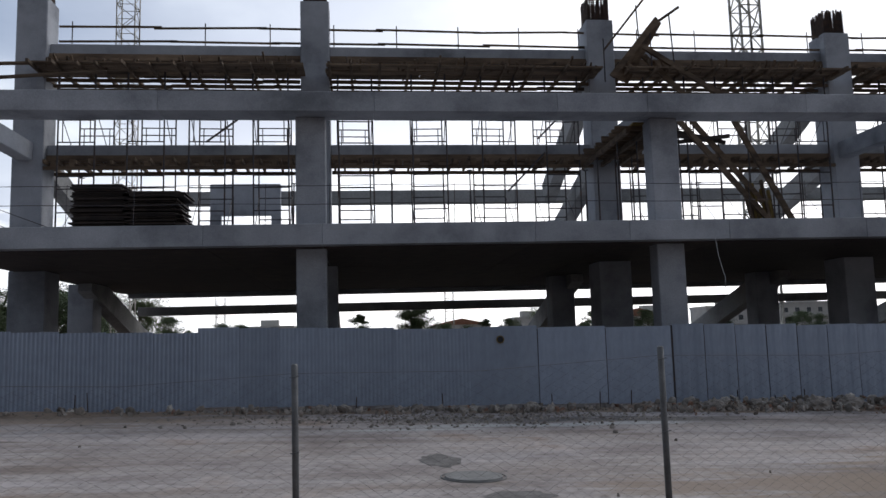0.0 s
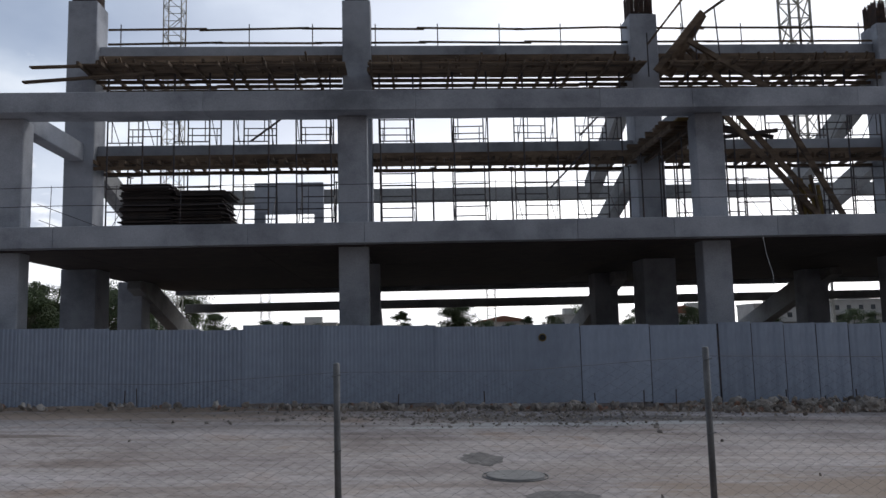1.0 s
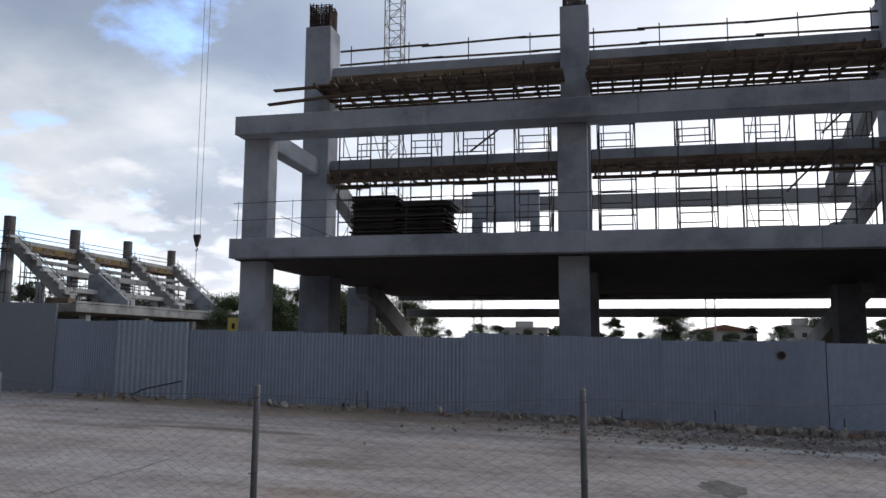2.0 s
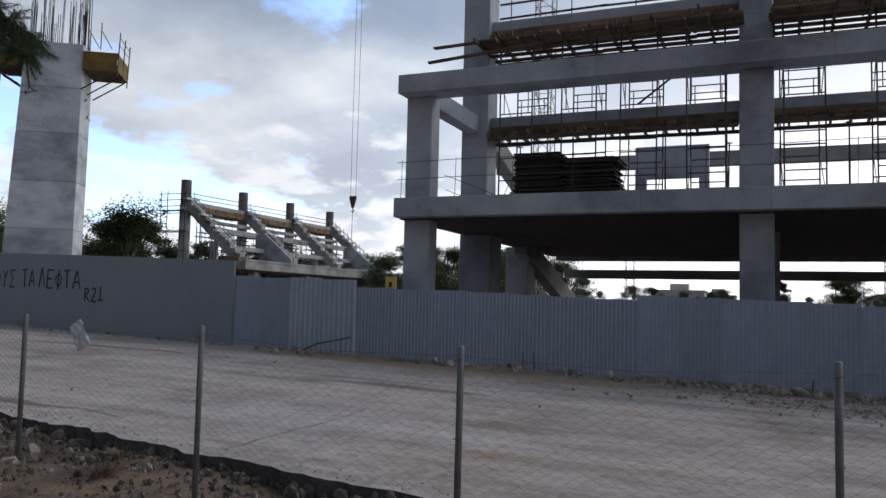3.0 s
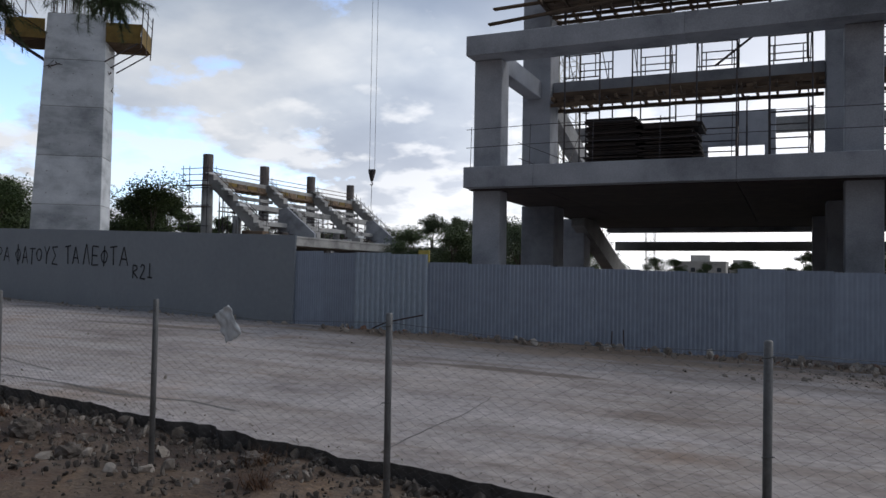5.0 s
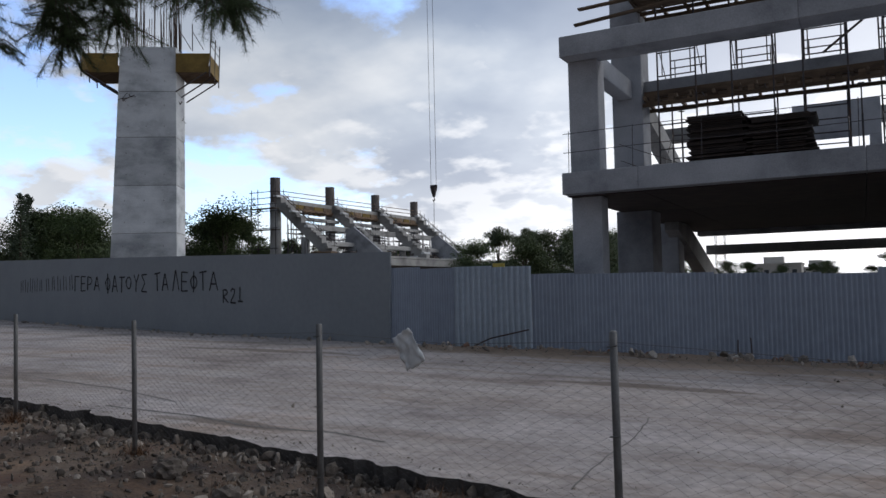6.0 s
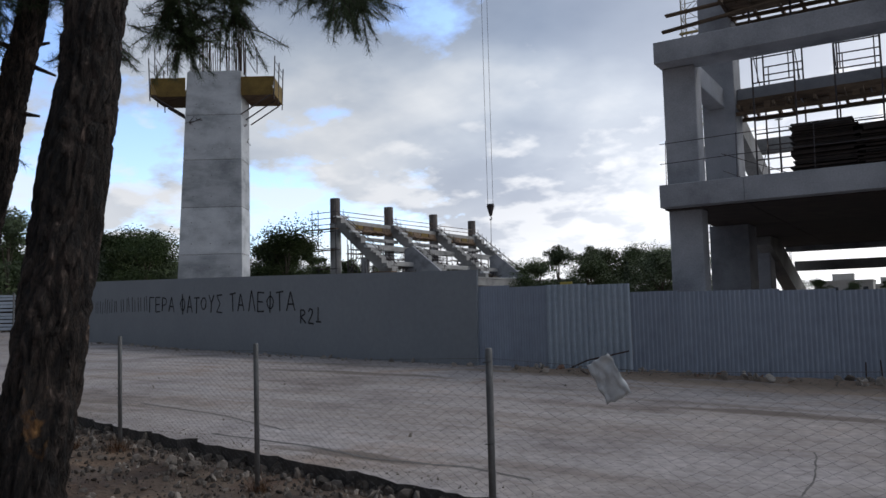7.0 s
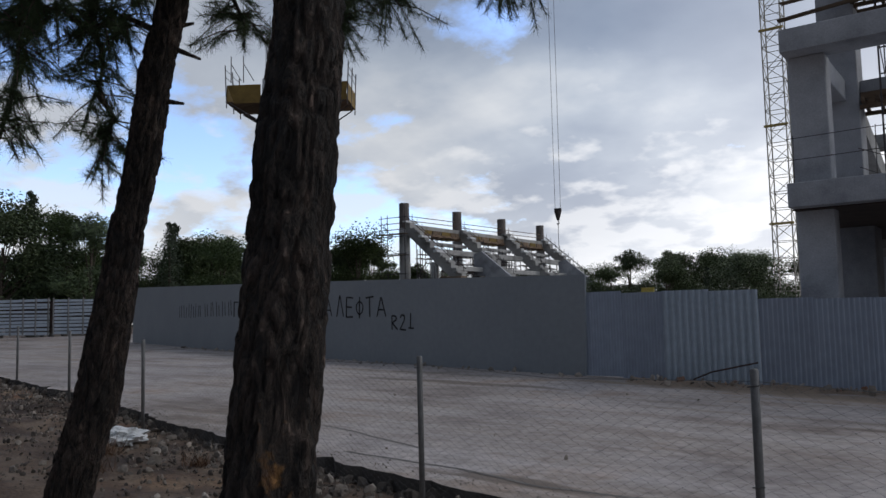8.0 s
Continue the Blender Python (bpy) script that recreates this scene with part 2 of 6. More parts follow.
def furrowed(mt, wound=None):
    """Adds deep upright furrows between bark plates, and a bare patch of wood if asked for."""
    nt = mt.node_tree
    n, l = nt.nodes, nt.links
    b = n["Principled BSDF"]
    src = b.inputs["Base Color"].links[0].from_socket
    tc = n.new("ShaderNodeTexCoord")
    mp = n.new("ShaderNodeMapping")
    mp.inputs["Scale"].default_value = (1, 1, 0.30)
    l.new(tc.outputs["Object"], mp.inputs[0])
    v = n.new("ShaderNodeTexNoise")
    v.inputs["Scale"].default_value = 24
    v.inputs["Detail"].default_value = 9
    v.inputs["Roughness"].default_value = 0.7
    v.inputs["Distortion"].default_value = 0.5
    l.new(mp.outputs[0], v.inputs["Vector"])
    r = n.new("ShaderNodeValToRGB")
    r.color_ramp.elements[0].position, r.color_ramp.elements[1].position = 0.40, 0.62
    r.color_ramp.elements[0].color, r.color_ramp.elements[1].color = (0.22, 0.20, 0.19, 1), (2.9, 2.7, 2.55, 1)
    l.new(v.outputs[0], r.inputs[0])
    mx = n.new("ShaderNodeMixRGB")
    mx.blend_type = 'MULTIPLY'
    mx.inputs[0].default_value = 1
    l.new(src, mx.inputs[1])
    l.new(r.outputs[0], mx.inputs[2])
    last = mx.outputs[0]
    if wound:
        off = n.new("ShaderNodeVectorMath")
        off.operation = 'SUBTRACT'
        off.inputs[1].default_value = wound
        l.new(tc.outputs["Object"], off.inputs[0])
        sc = n.new("ShaderNodeVectorMath")
        sc.operation = 'MULTIPLY'
        sc.inputs[1].default_value = (1 / 0.12, 1 / 0.12, 1 / 0.25)
        l.new(off.outputs[0], sc.inputs[0])
        ln = n.new("ShaderNodeVectorMath")
        ln.operation = 'LENGTH'
        l.new(sc.outputs[0], ln.inputs[0])
        nz = n.new("ShaderNodeTexNoise")
        nz.inputs["Scale"].default_value = 14
        nz.inputs["Detail"].default_value = 6
        l.new(tc.outputs["Object"], nz.inputs["Vector"])
        ad = n.new("ShaderNodeMath")
        ad.operation = 'MULTIPLY_ADD'
        ad.inputs[1].default_value = 1.3
        l.new(nz.outputs[0], ad.inputs[0])
        l.new(ln.outputs["Value"], ad.inputs[2])
        rr = n.new("ShaderNodeValToRGB")
        rr.color_ramp.elements[0].position, rr.color_ramp.elements[1].position = 0.55, 0.62
        rr.color_ramp.elements[0].color, rr.color_ramp.elements[1].color = (1, 1, 1, 1), (0, 0, 0, 1)
        dv = n.new("ShaderNodeMath")
        dv.operation = 'MULTIPLY'
        dv.inputs[1].default_value = 0.36
        l.new(ad.outputs[0], dv.inputs[0])
        l.new(dv.outputs[0], rr.inputs[0])
        wd = n.new("ShaderNodeTexNoise")
        wd.inputs["Scale"].default_value = 30
        ms = n.new("ShaderNodeMapping")
        ms.inputs["Scale"].default_value = (1, 1, 0.15)
        l.new(tc.outputs["Object"], ms.inputs[0])
        l.new(ms.outputs[0], wd.inputs["Vector"])
        wr = n.new("ShaderNodeValToRGB")
        wr.color_ramp.elements[0].position, wr.color_ramp.elements[1].position = 0.35, 0.65
        wr.color_ramp.elements[0].color, wr.color_ramp.elements[1].color = (0.14, 0.06, 0.02, 1), (0.46, 0.23, 0.075, 1)
        l.new(wd.outputs[0], wr.inputs[0])
        mw = n.new("ShaderNodeMixRGB")
        l.new(rr.outputs[0], mw.inputs[0])
        l.new(last, mw.inputs[1])
        l.new(wr.outputs[0], mw.inputs[2])
        last = mw.outputs[0]
    l.new(last, b.inputs["Base Color"])
    bp = n.new("ShaderNodeBump")
    bp.inputs["Strength"].default_value = 1.0
    bp.inputs["Distance"].default_value = 0.03
    l.new(r.outputs[0], bp.inputs["Height"])
    l.new(b.inputs["Normal"].links[0].from_socket, bp.inputs["Normal"])
    l.new(bp.outputs[0], b.inputs["Normal"])
    return mt


furrowed(BARK)


def patchy(mt, scale, stops, shift):
    """Multiplies broad uneven patches of another tone into a material."""
    nt = mt.node_tree
    n, l = nt.nodes, nt.links
    b = n["Principled BSDF"]
    src = b.inputs["Base Color"].links[0].from_socket
    tc = n.new("ShaderNodeTexCoord")
    mp = n.new("ShaderNodeMapping")
    mp.inputs["Location"].default_value = shift
    l.new(tc.outputs["Object"], mp.inputs[0])
    t = n.new("ShaderNodeTexNoise")
    t.inputs["Scale"].default_value = scale
    t.inputs["Detail"].default_value = 8
    t.inputs["Roughness"].default_value = 0.6
    l.new(mp.outputs[0], t.inputs["Vector"])
    r = n.new("ShaderNodeValToRGB")
    r.color_ramp.elements[0].position, r.color_ramp.elements[1].position = stops[0][0], stops[-1][0]
    r.color_ramp.elements[0].color, r.color_ramp.elements[1].color = (*stops[0][1], 1), (*stops[-1][1], 1)
    for p, c in stops[1:-1]:
        r.color_ramp.elements.new(p).color = (*c, 1)
    l.new(t.outputs[0], r.inputs[0])
    m = n.new("ShaderNodeMixRGB")
    m.blend_type = 'MULTIPLY'
    m.inputs[0].default_value = 1
    l.new(src, m.inputs[1])
    l.new(r.outputs[0], m.inputs[2])
    l.new(m.outputs[0], b.inputs["Base Color"])


patchy(DIRT, 0.55, [(0.34, (0.55, 0.46, 0.40)), (0.46, (1.0, 0.95, 0.9)), (0.56, (1.1, 1.08, 1.05)), (0.66, (1.7, 1.5, 1.25))], (2.0, 5.5, 0))
patchy(CONCRETE, 0.23, [(0.32, (0.78, 0.79, 0.82)), (0.43, (1.06, 1.06, 1.07)), (0.68, (1.26, 1.26, 1.26))], (4.0, 1.0, 7.0))
patchy(CONCRETE_PALE, 0.35, [(0.30, (0.60, 0.61, 0.62)), (0.46, (0.96, 0.96, 0.96)), (0.7, (1.08, 1.08, 1.08))], (1.0, 3.0, 2.0))
BARK_WOUND = furrowed(material("wounded_pine_bark", [(0.014, 0.011, 0.010), (0.044, 0.033, 0.028), (0.092, 0.072, 0.061)], scale=5, grain=28, bump=1.0, stain=0.6, stretch=(1, 1, 0.3)), wound=(-8.87, 3.86, 1.32))
# Near-black so that little light bounces up under the building.
DARK_FLOOR = material("low_bounce_floor", [(0.035, 0.028, 0.022), (0.075, 0.06, 0.048)], scale=0.8, grain=12, bump=0.5)
SAND = material("brown_sand", [(0.22, 0.155, 0.11), (0.32, 0.245, 0.185)], scale=1.2, grain=16, bump=0.5, stain=0.4)
NEEDLE = material("pine_needles", [(0.025, 0.045, 0.018), (0.06, 0.095, 0.035)], scale=3, grain=20, bump=0, per_island=0.35, rough=0.6)
LEAF = material("tree_foliage", [(0.032, 0.052, 0.020), (0.062, 0.092, 0.034), (0.10, 0.13, 0.052)], scale=0.5, grain=5, bump=0, per_island=0.4, object_random=0.25, rough=0.7)
CYPRESS = material("cypress_foliage", [(0.018, 0.032, 0.014), (0.035, 0.055, 0.022)], scale=0.8, grain=6, bump=0, per_island=0.35, rough=0.7)
TRUNK = material("far_trunk", [(0.05, 0.04, 0.03), (0.11, 0.085, 0.065)], scale=3, grain=20, bump=0.2)
PAPER = material("paper_sheet", [(0.62, 0.64, 0.66), (0.78, 0.79, 0.80)], scale=6, grain=30, bump=0.1)
PLASTER = material("far_plaster", [(0.50, 0.48, 0.45), (0.64, 0.62, 0.58)], scale=0.4, grain=6, bump=0.05, object_random=0.15)
ROOFTILE = material("far_roof", [(0.24, 0.11, 0.07), (0.36, 0.18, 0.11)], scale=1.0, grain=9, bump=0.1)
GLASS_DARK = material("far_window", [(0.04, 0.045, 0.055), (0.09, 0.10, 0.11)], scale=1, rough=0.25, grain=8, bump=0)
# Road's cut edge: black asphalt with the shade on it painted in.
EDGE_FACE = material("shaded_asphalt_cut", [(0.055, 0.05, 0.048), (0.11, 0.10, 0.095)], scale=2.5, grain=20, bump=0.4)
PATCHED = material("rough_road_patch", [(0.12, 0.11, 0.105), (0.24, 0.225, 0.215)], scale=4, grain=22, bump=0.8, stain=0.6)
RUBBLE = material("pale_rubble", [(0.24, 0.205, 0.17), (0.36, 0.325, 0.285), (0.50, 0.46, 0.41)], scale=3, grain=18, bump=0.6, stain=0.5, per_island=0.35)
BRICK = material("broken_brick", [(0.22, 0.12, 0.08), (0.34, 0.20, 0.14)], scale=5, grain=25, bump=0.4, per_island=0.3)
VERGE_STONE = material("verge_stone", [(0.06, 0.047, 0.038), (0.175, 0.15, 0.13)], scale=4, grain=25, bump=0.5, per_island=0.5)
IRON = material("cast_iron_cover", [(0.21, 0.205, 0.20), (0.28, 0.275, 0.265)], scale=5, grain=30, bump=0.3, rough=0.7)


def weathered_road(mt):
    """Wheel streaks along the road, dark smudges and hairline cracks over the dusty asphalt."""
    nt = mt.node_tree
    n, l = nt.nodes, nt.links
    b = n["Principled BSDF"]
    last = b.inputs["Base Color"].links[0].from_socket
    tc = n.new("ShaderNodeTexCoord")

    def layer(stretch, scale, detail, stops, shift):
        mp = n.new("ShaderNodeMapping")
        mp.inputs["Scale"].default_value = stretch
        mp.inputs["Location"].default_value = shift
        l.new(tc.outputs["Object"], mp.inputs[0])
        t = n.new("ShaderNodeTexNoise")
        t.inputs["Scale"].default_value = scale
        t.inputs["Detail"].default_value = detail
        t.inputs["Roughness"].default_value = 0.65
        l.new(mp.outputs[0], t.inputs["Vector"])
        r = n.new("ShaderNodeValToRGB")
        r.color_ramp.elements[0].position, r.color_ramp.elements[1].position = stops[0][0], stops[-1][0]
        r.color_ramp.elements[0].color, r.color_ramp.elements[1].color = (*stops[0][1], 1), (*stops[-1][1], 1)
        for p, c in stops[1:-1]:
            r.color_ramp.elements.new(p).color = (*c, 1)
        l.new(t.outputs[0], r.inputs[0])
        return r.outputs[0]

    def times(a, c):
        m = n.new("ShaderNodeMixRGB")
        m.blend_type = 'MULTIPLY'
        m.inputs[0].default_value = 1
        l.new(a, m.inputs[1])
        l.new(c, m.inputs[2])
        return m.outputs[0]
    last = times(last, layer((0.10, 1.3, 1), 1.0, 6, [(0.36, (0.80, 0.76, 0.72)), (0.50, (1.0, 0.98, 0.97)), (0.64, (1.14, 1.13, 1.14))], (3, 1, 0)))
    last = times(last, layer((0.35, 1.0, 1), 0.55, 8, [(0.33, (0.62, 0.56, 0.50)), (0.43, (0.94, 0.91, 0.88)), (0.6, (1.04, 1.04, 1.05))], (9, 4, 0)))
    last = times(last, layer((0.6, 1.2, 1), 5.0, 6, [(0.30, (0.80, 0.78, 0.76)), (0.45, (1, 1, 1)), (0.7, (1.06, 1.06, 1.06))], (1, 7, 0)))
    mp = n.new("ShaderNodeMapping")
    mp.inputs["Scale"].default_value = (0.30, 0.36, 1)
    mp.inputs["Rotation"].default_value = (0, 0, 0.5)
    wob = n.new("ShaderNodeTexNoise")
    wob.inputs["Scale"].default_value = 1.2
    wob.inputs["Detail"].default_value = 5
    mixv = n.new("ShaderNodeMixRGB")
    mixv.inputs[0].default_value = 0.25
    l.new(tc.outputs["Object"], wob.inputs["Vector"])
    l.new(tc.outputs["Object"], mixv.inputs[1])
    l.new(wob.outputs["Color"], mixv.inputs[2])
    l.new(mixv.outputs[0], mp.inputs[0])
    v = n.new("ShaderNodeTexVoronoi")
    v.feature = 'DISTANCE_TO_EDGE'
    l.new(mp.outputs[0], v.inputs["Vector"])
    v.inputs["Scale"].default_value = 1.0
    r = n.new("ShaderNodeValToRGB")
    r.color_ramp.elements[0].position, r.color_ramp.elements[1].position = 0.0, 0.010
    r.color_ramp.elements[0].color, r.color_ramp.elements[1].color = (0.84, 0.83, 0.82, 1), (1, 1, 1, 1)
    l.new(v.outputs["Distance"], r.inputs[0])
    last = times(last, r.outputs[0])
    l.new(last, b.inputs["Base Color"])


weathered_road(ASPHALT)


def road_stain(mt, x, y, rx, ry, colour, strength=0.8):
    """A soft uneven stain of sand, mud or slurry in the road's dust."""
    nt = mt.node_tree
    n, l = nt.nodes, nt.links
    b = n["Principled BSDF"]
    src = b.inputs["Base Color"].links[0].from_socket
    tc = n.new("ShaderNodeTexCoord")
    mp = n.new("ShaderNodeMapping")
    mp.vector_type = 'TEXTURE'
    mp.inputs["Location"].default_value = (x, y, 0)
    mp.inputs["Scale"].default_value = (rx, ry, 100)
    l.new(tc.outputs["Object"], mp.inputs[0])
    ln = n.new("ShaderNodeVectorMath")
    ln.operation = 'LENGTH'
    l.new(mp.outputs[0], ln.inputs[0])
    st = n.new("ShaderNodeMapping")
    st.inputs["Scale"].default_value = (0.5, 1.6, 1)
    l.new(tc.outputs["Object"], st.inputs[0])
    nz = n.new("ShaderNodeTexNoise")
    nz.inputs["Scale"].default_value = 1.7
    nz.inputs["Detail"].default_value = 8
    nz.inputs["Roughness"].default_value = 0.68
    l.new(st.outputs[0], nz.inputs["Vector"])
    ad = n.new("ShaderNodeMath")
    ad.operation = 'MULTIPLY_ADD'
    ad.inputs[1].default_value = 2.6
    l.new(nz.outputs[0], ad.inputs[0])
    l.new(ln.outputs["Value"], ad.inputs[2])
    mr = n.new("ShaderNodeMapRange")
    mr.inputs["From Min"].default_value, mr.inputs["From Max"].default_value = 1.75, 2.25
    mr.inputs["To Min"].default_value, mr.inputs["To Max"].default_value = strength, 0.0
    l.new(ad.outputs[0], mr.inputs["Value"])
    m = n.new("ShaderNodeMixRGB")
    l.new(mr.outputs[0], m.inputs[0])
    l.new(src, m.inputs[1])
    m.inputs[2].default_value = (*colour, 1)
    l.new(m.outputs[0], b.inputs["Base Color"])


SAND_TONE, MUD_TONE, SLURRY_TONE, BROKEN_TONE = (0.30, 0.225, 0.165), (0.16, 0.125, 0.10), (0.56, 0.56, 0.55), (0.13, 0.12, 0.115)
for x, y, rx, ry, tone in ((5.2, 9.2, 3.6, 1.1, SAND_TONE), (9.5, 10.6, 3.5, 0.9, SAND_TONE), (-6.5, 17.9, 6.0, 1.1, SAND_TONE), (-11.5, 18.3, 4.0, 0.8, SAND_TONE),
                           (2.8, 17.3, 4.5, 1.0, BROKEN_TONE), (6.2, 16.9, 3.0, 0.8, BROKEN_TONE), (-7.5, 14.2, 2.2, 0.35, MUD_TONE), (-16.8, 16.3, 3.0, 0.4, MUD_TONE),
                           (-10.9, 8.6, 1.4, 0.25, MUD_TONE), (2.6, 16.0, 2.8, 0.4, SLURRY_TONE), (5.6, 16.3, 1.8, 0.45, SLURRY_TONE), (0.6, 15.4, 1.8, 0.25, SLURRY_TONE), (-13.0, 18.6, 1.3, 0.3, SLURRY_TONE)):
    road_stain(ASPHALT, x, y, rx, ry, tone)


# ---- building helpers ----
def thing(name, label, category, at=(0, 0, 0), group="", kind=""):
    e = new(name)
    e.empty_display_size = 0.2
    e.location = at
    return tagged(e, label, category, group, kind)


def link(name, bm, mat):
    me = bpy.data.meshes.new(name)
    bm.to_mesh(me)
    bm.free()
    me.materials.append(mat)
    return new(name, me)


def whole(name, bm, mat, label="", category="", group="", kind=""):
    return tagged(link(name, bm, mat), label, category, group, kind)


def part(name, bm, mat, parent, label=""):
    ob = link(name, bm, mat)
    ob.parent = parent
    if parent.parent is None:
        ob.matrix_parent_inverse = parent.matrix_basis.inverted()
    return tagged(ob, label)


def share(name, me, parent, m, label=""):
    """A part on a mesh that other parts use as well."""
    ob = new(name, me)
    ob.parent = parent
    if parent.parent is None:
        ob.matrix_parent_inverse = parent.matrix_basis.inverted()
    ob.matrix_basis = m
    return tagged(ob, label)


def mesh_of(name, bm, mat):
    me = bpy.data.meshes.new(name)
    bm.to_mesh(me)
    bm.free()
    me.materials.append(mat)
    return me


def box(bm, x0, x1, y0, y1, z0, z1, bevel=0.0):
    r = bmesh.ops.create_cube(bm, size=1)
    for v in r["verts"]:
        v.co = Vector(((x0 + x1) / 2 + v.co.x * (x1 - x0), (y0 + y1) / 2 + v.co.y * (y1 - y0), (z0 + z1) / 2 + v.co.z * (z1 - z0)))
    if bevel:
        edges = list({e for v in r["verts"] for e in v.link_edges})
        bmesh.ops.bevel(bm, geom=edges, offset=bevel, segments=1, affect='EDGES')
    return bm


def boxed(*a, **k):
    return box(bmesh.new(), *a, **k)


def bar(bm, a, b, w, h=None, up=(0, 0, 1)):
    """A square bar from a to b."""
    a, b = Vector(a), Vector(b)
    h = h or w
    d = (b - a).normalized()
    u = Vector(up)
    if abs(d.dot(u)) > 0.98:
        u = Vector((0, 1, 0))
    s = d.cross(u).normalized() * w / 2
    t = s.cross(d).normalized() * h / 2
    vs = [bm.verts.new(p + i * s + j * t) for p in (a, b) for i, j in ((-1, -1), (1, -1), (1, 1), (-1, 1))]
    for f in ((0, 1, 2, 3), (7, 6, 5, 4), (0, 4, 5, 1), (1, 5, 6, 2), (2, 6, 7, 3), (3, 7, 4, 0)):
        bm.faces.new([vs[i] for i in f])
    return bm


def tube(bm, points, radius, sides=6):
    """A round rod along points; radius may be a list."""
    pts = [Vector(p) for p in points]
    rad = radius if isinstance(radius, (list, tuple)) else [radius] * len(pts)
    rings = []
    for i, p in enumerate(pts):
        d = (pts[min(i + 1, len(pts) - 1)] - pts[max(i - 1, 0)]).normalized()
        u = Vector((0, 0, 1)) if abs(d.z) < 0.9 else Vector((1, 0, 0))
        s = d.cross(u).normalized()
        t = s.cross(d)
        rings.append([bm.verts.new(p + rad[i] * (math.cos(k * math.tau / sides) * s + math.sin(k * math.tau / sides) * t)) for k in range(sides)])
    for a, b in zip(rings, rings[1:]):
        for k in range(sides):
            bm.faces.new((a[k], a[(k + 1) % sides], b[(k + 1) % sides], b[k]))
    bm.faces.new(rings[0][::-1])
    bm.faces.new(rings[-1])
    return bm


def smooth(ob):
    for p in ob.data.polygons:
        p.use_smooth = True
    return ob


def road_z(x):
    return -0.20 - 0.028 * x


def road_h(x, y):
    """Road height with the cross fall towards the wall at its western end."""
    return road_z(x) - 0.0175 * max(0.0, -15 - x) * max(0.0, min(1.0, (y - 9.0) / 11.0))


def along(points, step):
    """Places every step metres along a line on the plan: x, y, heading."""
    out = []
    for (x0, y0), (x1, y1) in zip(points, points[1:]):
        n = max(1, round(math.hypot(x1 - x0, y1 - y0) / step))
        for i in range(n):
            out.append((x0 + (x1 - x0) * i / n, y0 + (y1 - y0) * i / n, x0 + (x1 - x0) * (i + 1) / n, y0 + (y1 - y0) * (i + 1) / n))
    return out


# ---- ground, verge and road ----
def kerb_y(x):
    """The broken near edge of the road."""
    pts = [(40, 5.2), (2, 6.6), (-2, 6.95), (-4.64, 7.22), (-6.0, 7.38), (-7.6, 7.6), (-9.2, 7.82), (-11.0, 8.06), (-13.06, 8.3), (-15.4, 8.6), (-17, 8.95), (-19.8, 9.7), (-25, 10.6), (-60, 16.5)]
    for (xa, ya), (xb, yb) in zip(pts, pts[1:]):
        if xa >= x >= xb:
            return ya + (yb - ya) * (xa - x) / (xa - xb)
    return pts[0][1] if x > 40 else pts[-1][1] + 0.17 * (-60 - x)


def verge_z(x, y):
    d = max(0.0, kerb_y(x) - y)
    return road_z(x) - 0.155 + 0.11 * min(1.0, d / 6.0) + 0.08 * noise.noise((x * 0.9, y * 0.9, 0)) + 0.045 * noise.noise((x * 2.7, y * 2.7, 2)) + 0.02 * noise.noise((x * 6.5, y * 6.5, 4))


def grid(xs, ys, height):
    bm = bmesh.new()
    rows = [[bm.verts.new((x, y, height(x, y))) for x in xs] for y in ys]
    for a, b in zip(rows, rows[1:]):
        for i in range(len(xs) - 1):
            bm.faces.new((a[i], a[i + 1], b[i + 1], b[i]))
    return bm


def land(x, y):
    """The one sheet of ground: verge here, site beyond, plain to the horizon."""
    fade = min(1.0, max(0.0, (abs(x) - 45) / 60))
    base = road_h(max(-45, min(45, x)), y) * (1 - fade) + 0.2 * fade
    if y < kerb_y(x) + 0.3 and abs(x) < 60:
        return verge_z(x, y) * (1 - fade) + base * fade
    return base - 0.5


def ladder(lo, hi, fine_lo, fine_hi, step):
    """Coordinates that are close together in the middle and spread out beyond."""
    xs = list(np.arange(fine_lo, fine_hi + 1e-6, step))
    d, x = step, fine_hi
    while x < hi:
        d *= 1.7
        x += d
        xs.append(min(x, hi))
    d, x = step, fine_lo
    while x > lo:
        d *= 1.7
        x -= d
        xs.insert(0, max(x, lo))
    return xs


ground = whole("ground", grid(ladder(-2500, 2500, -58, 14, 0.25), ladder(-2500, 2500, -2, 12, 0.2), land), DIRT, "dry brown dirt ground strewn with gravel", "ground", kind="structure")
smooth(ground)


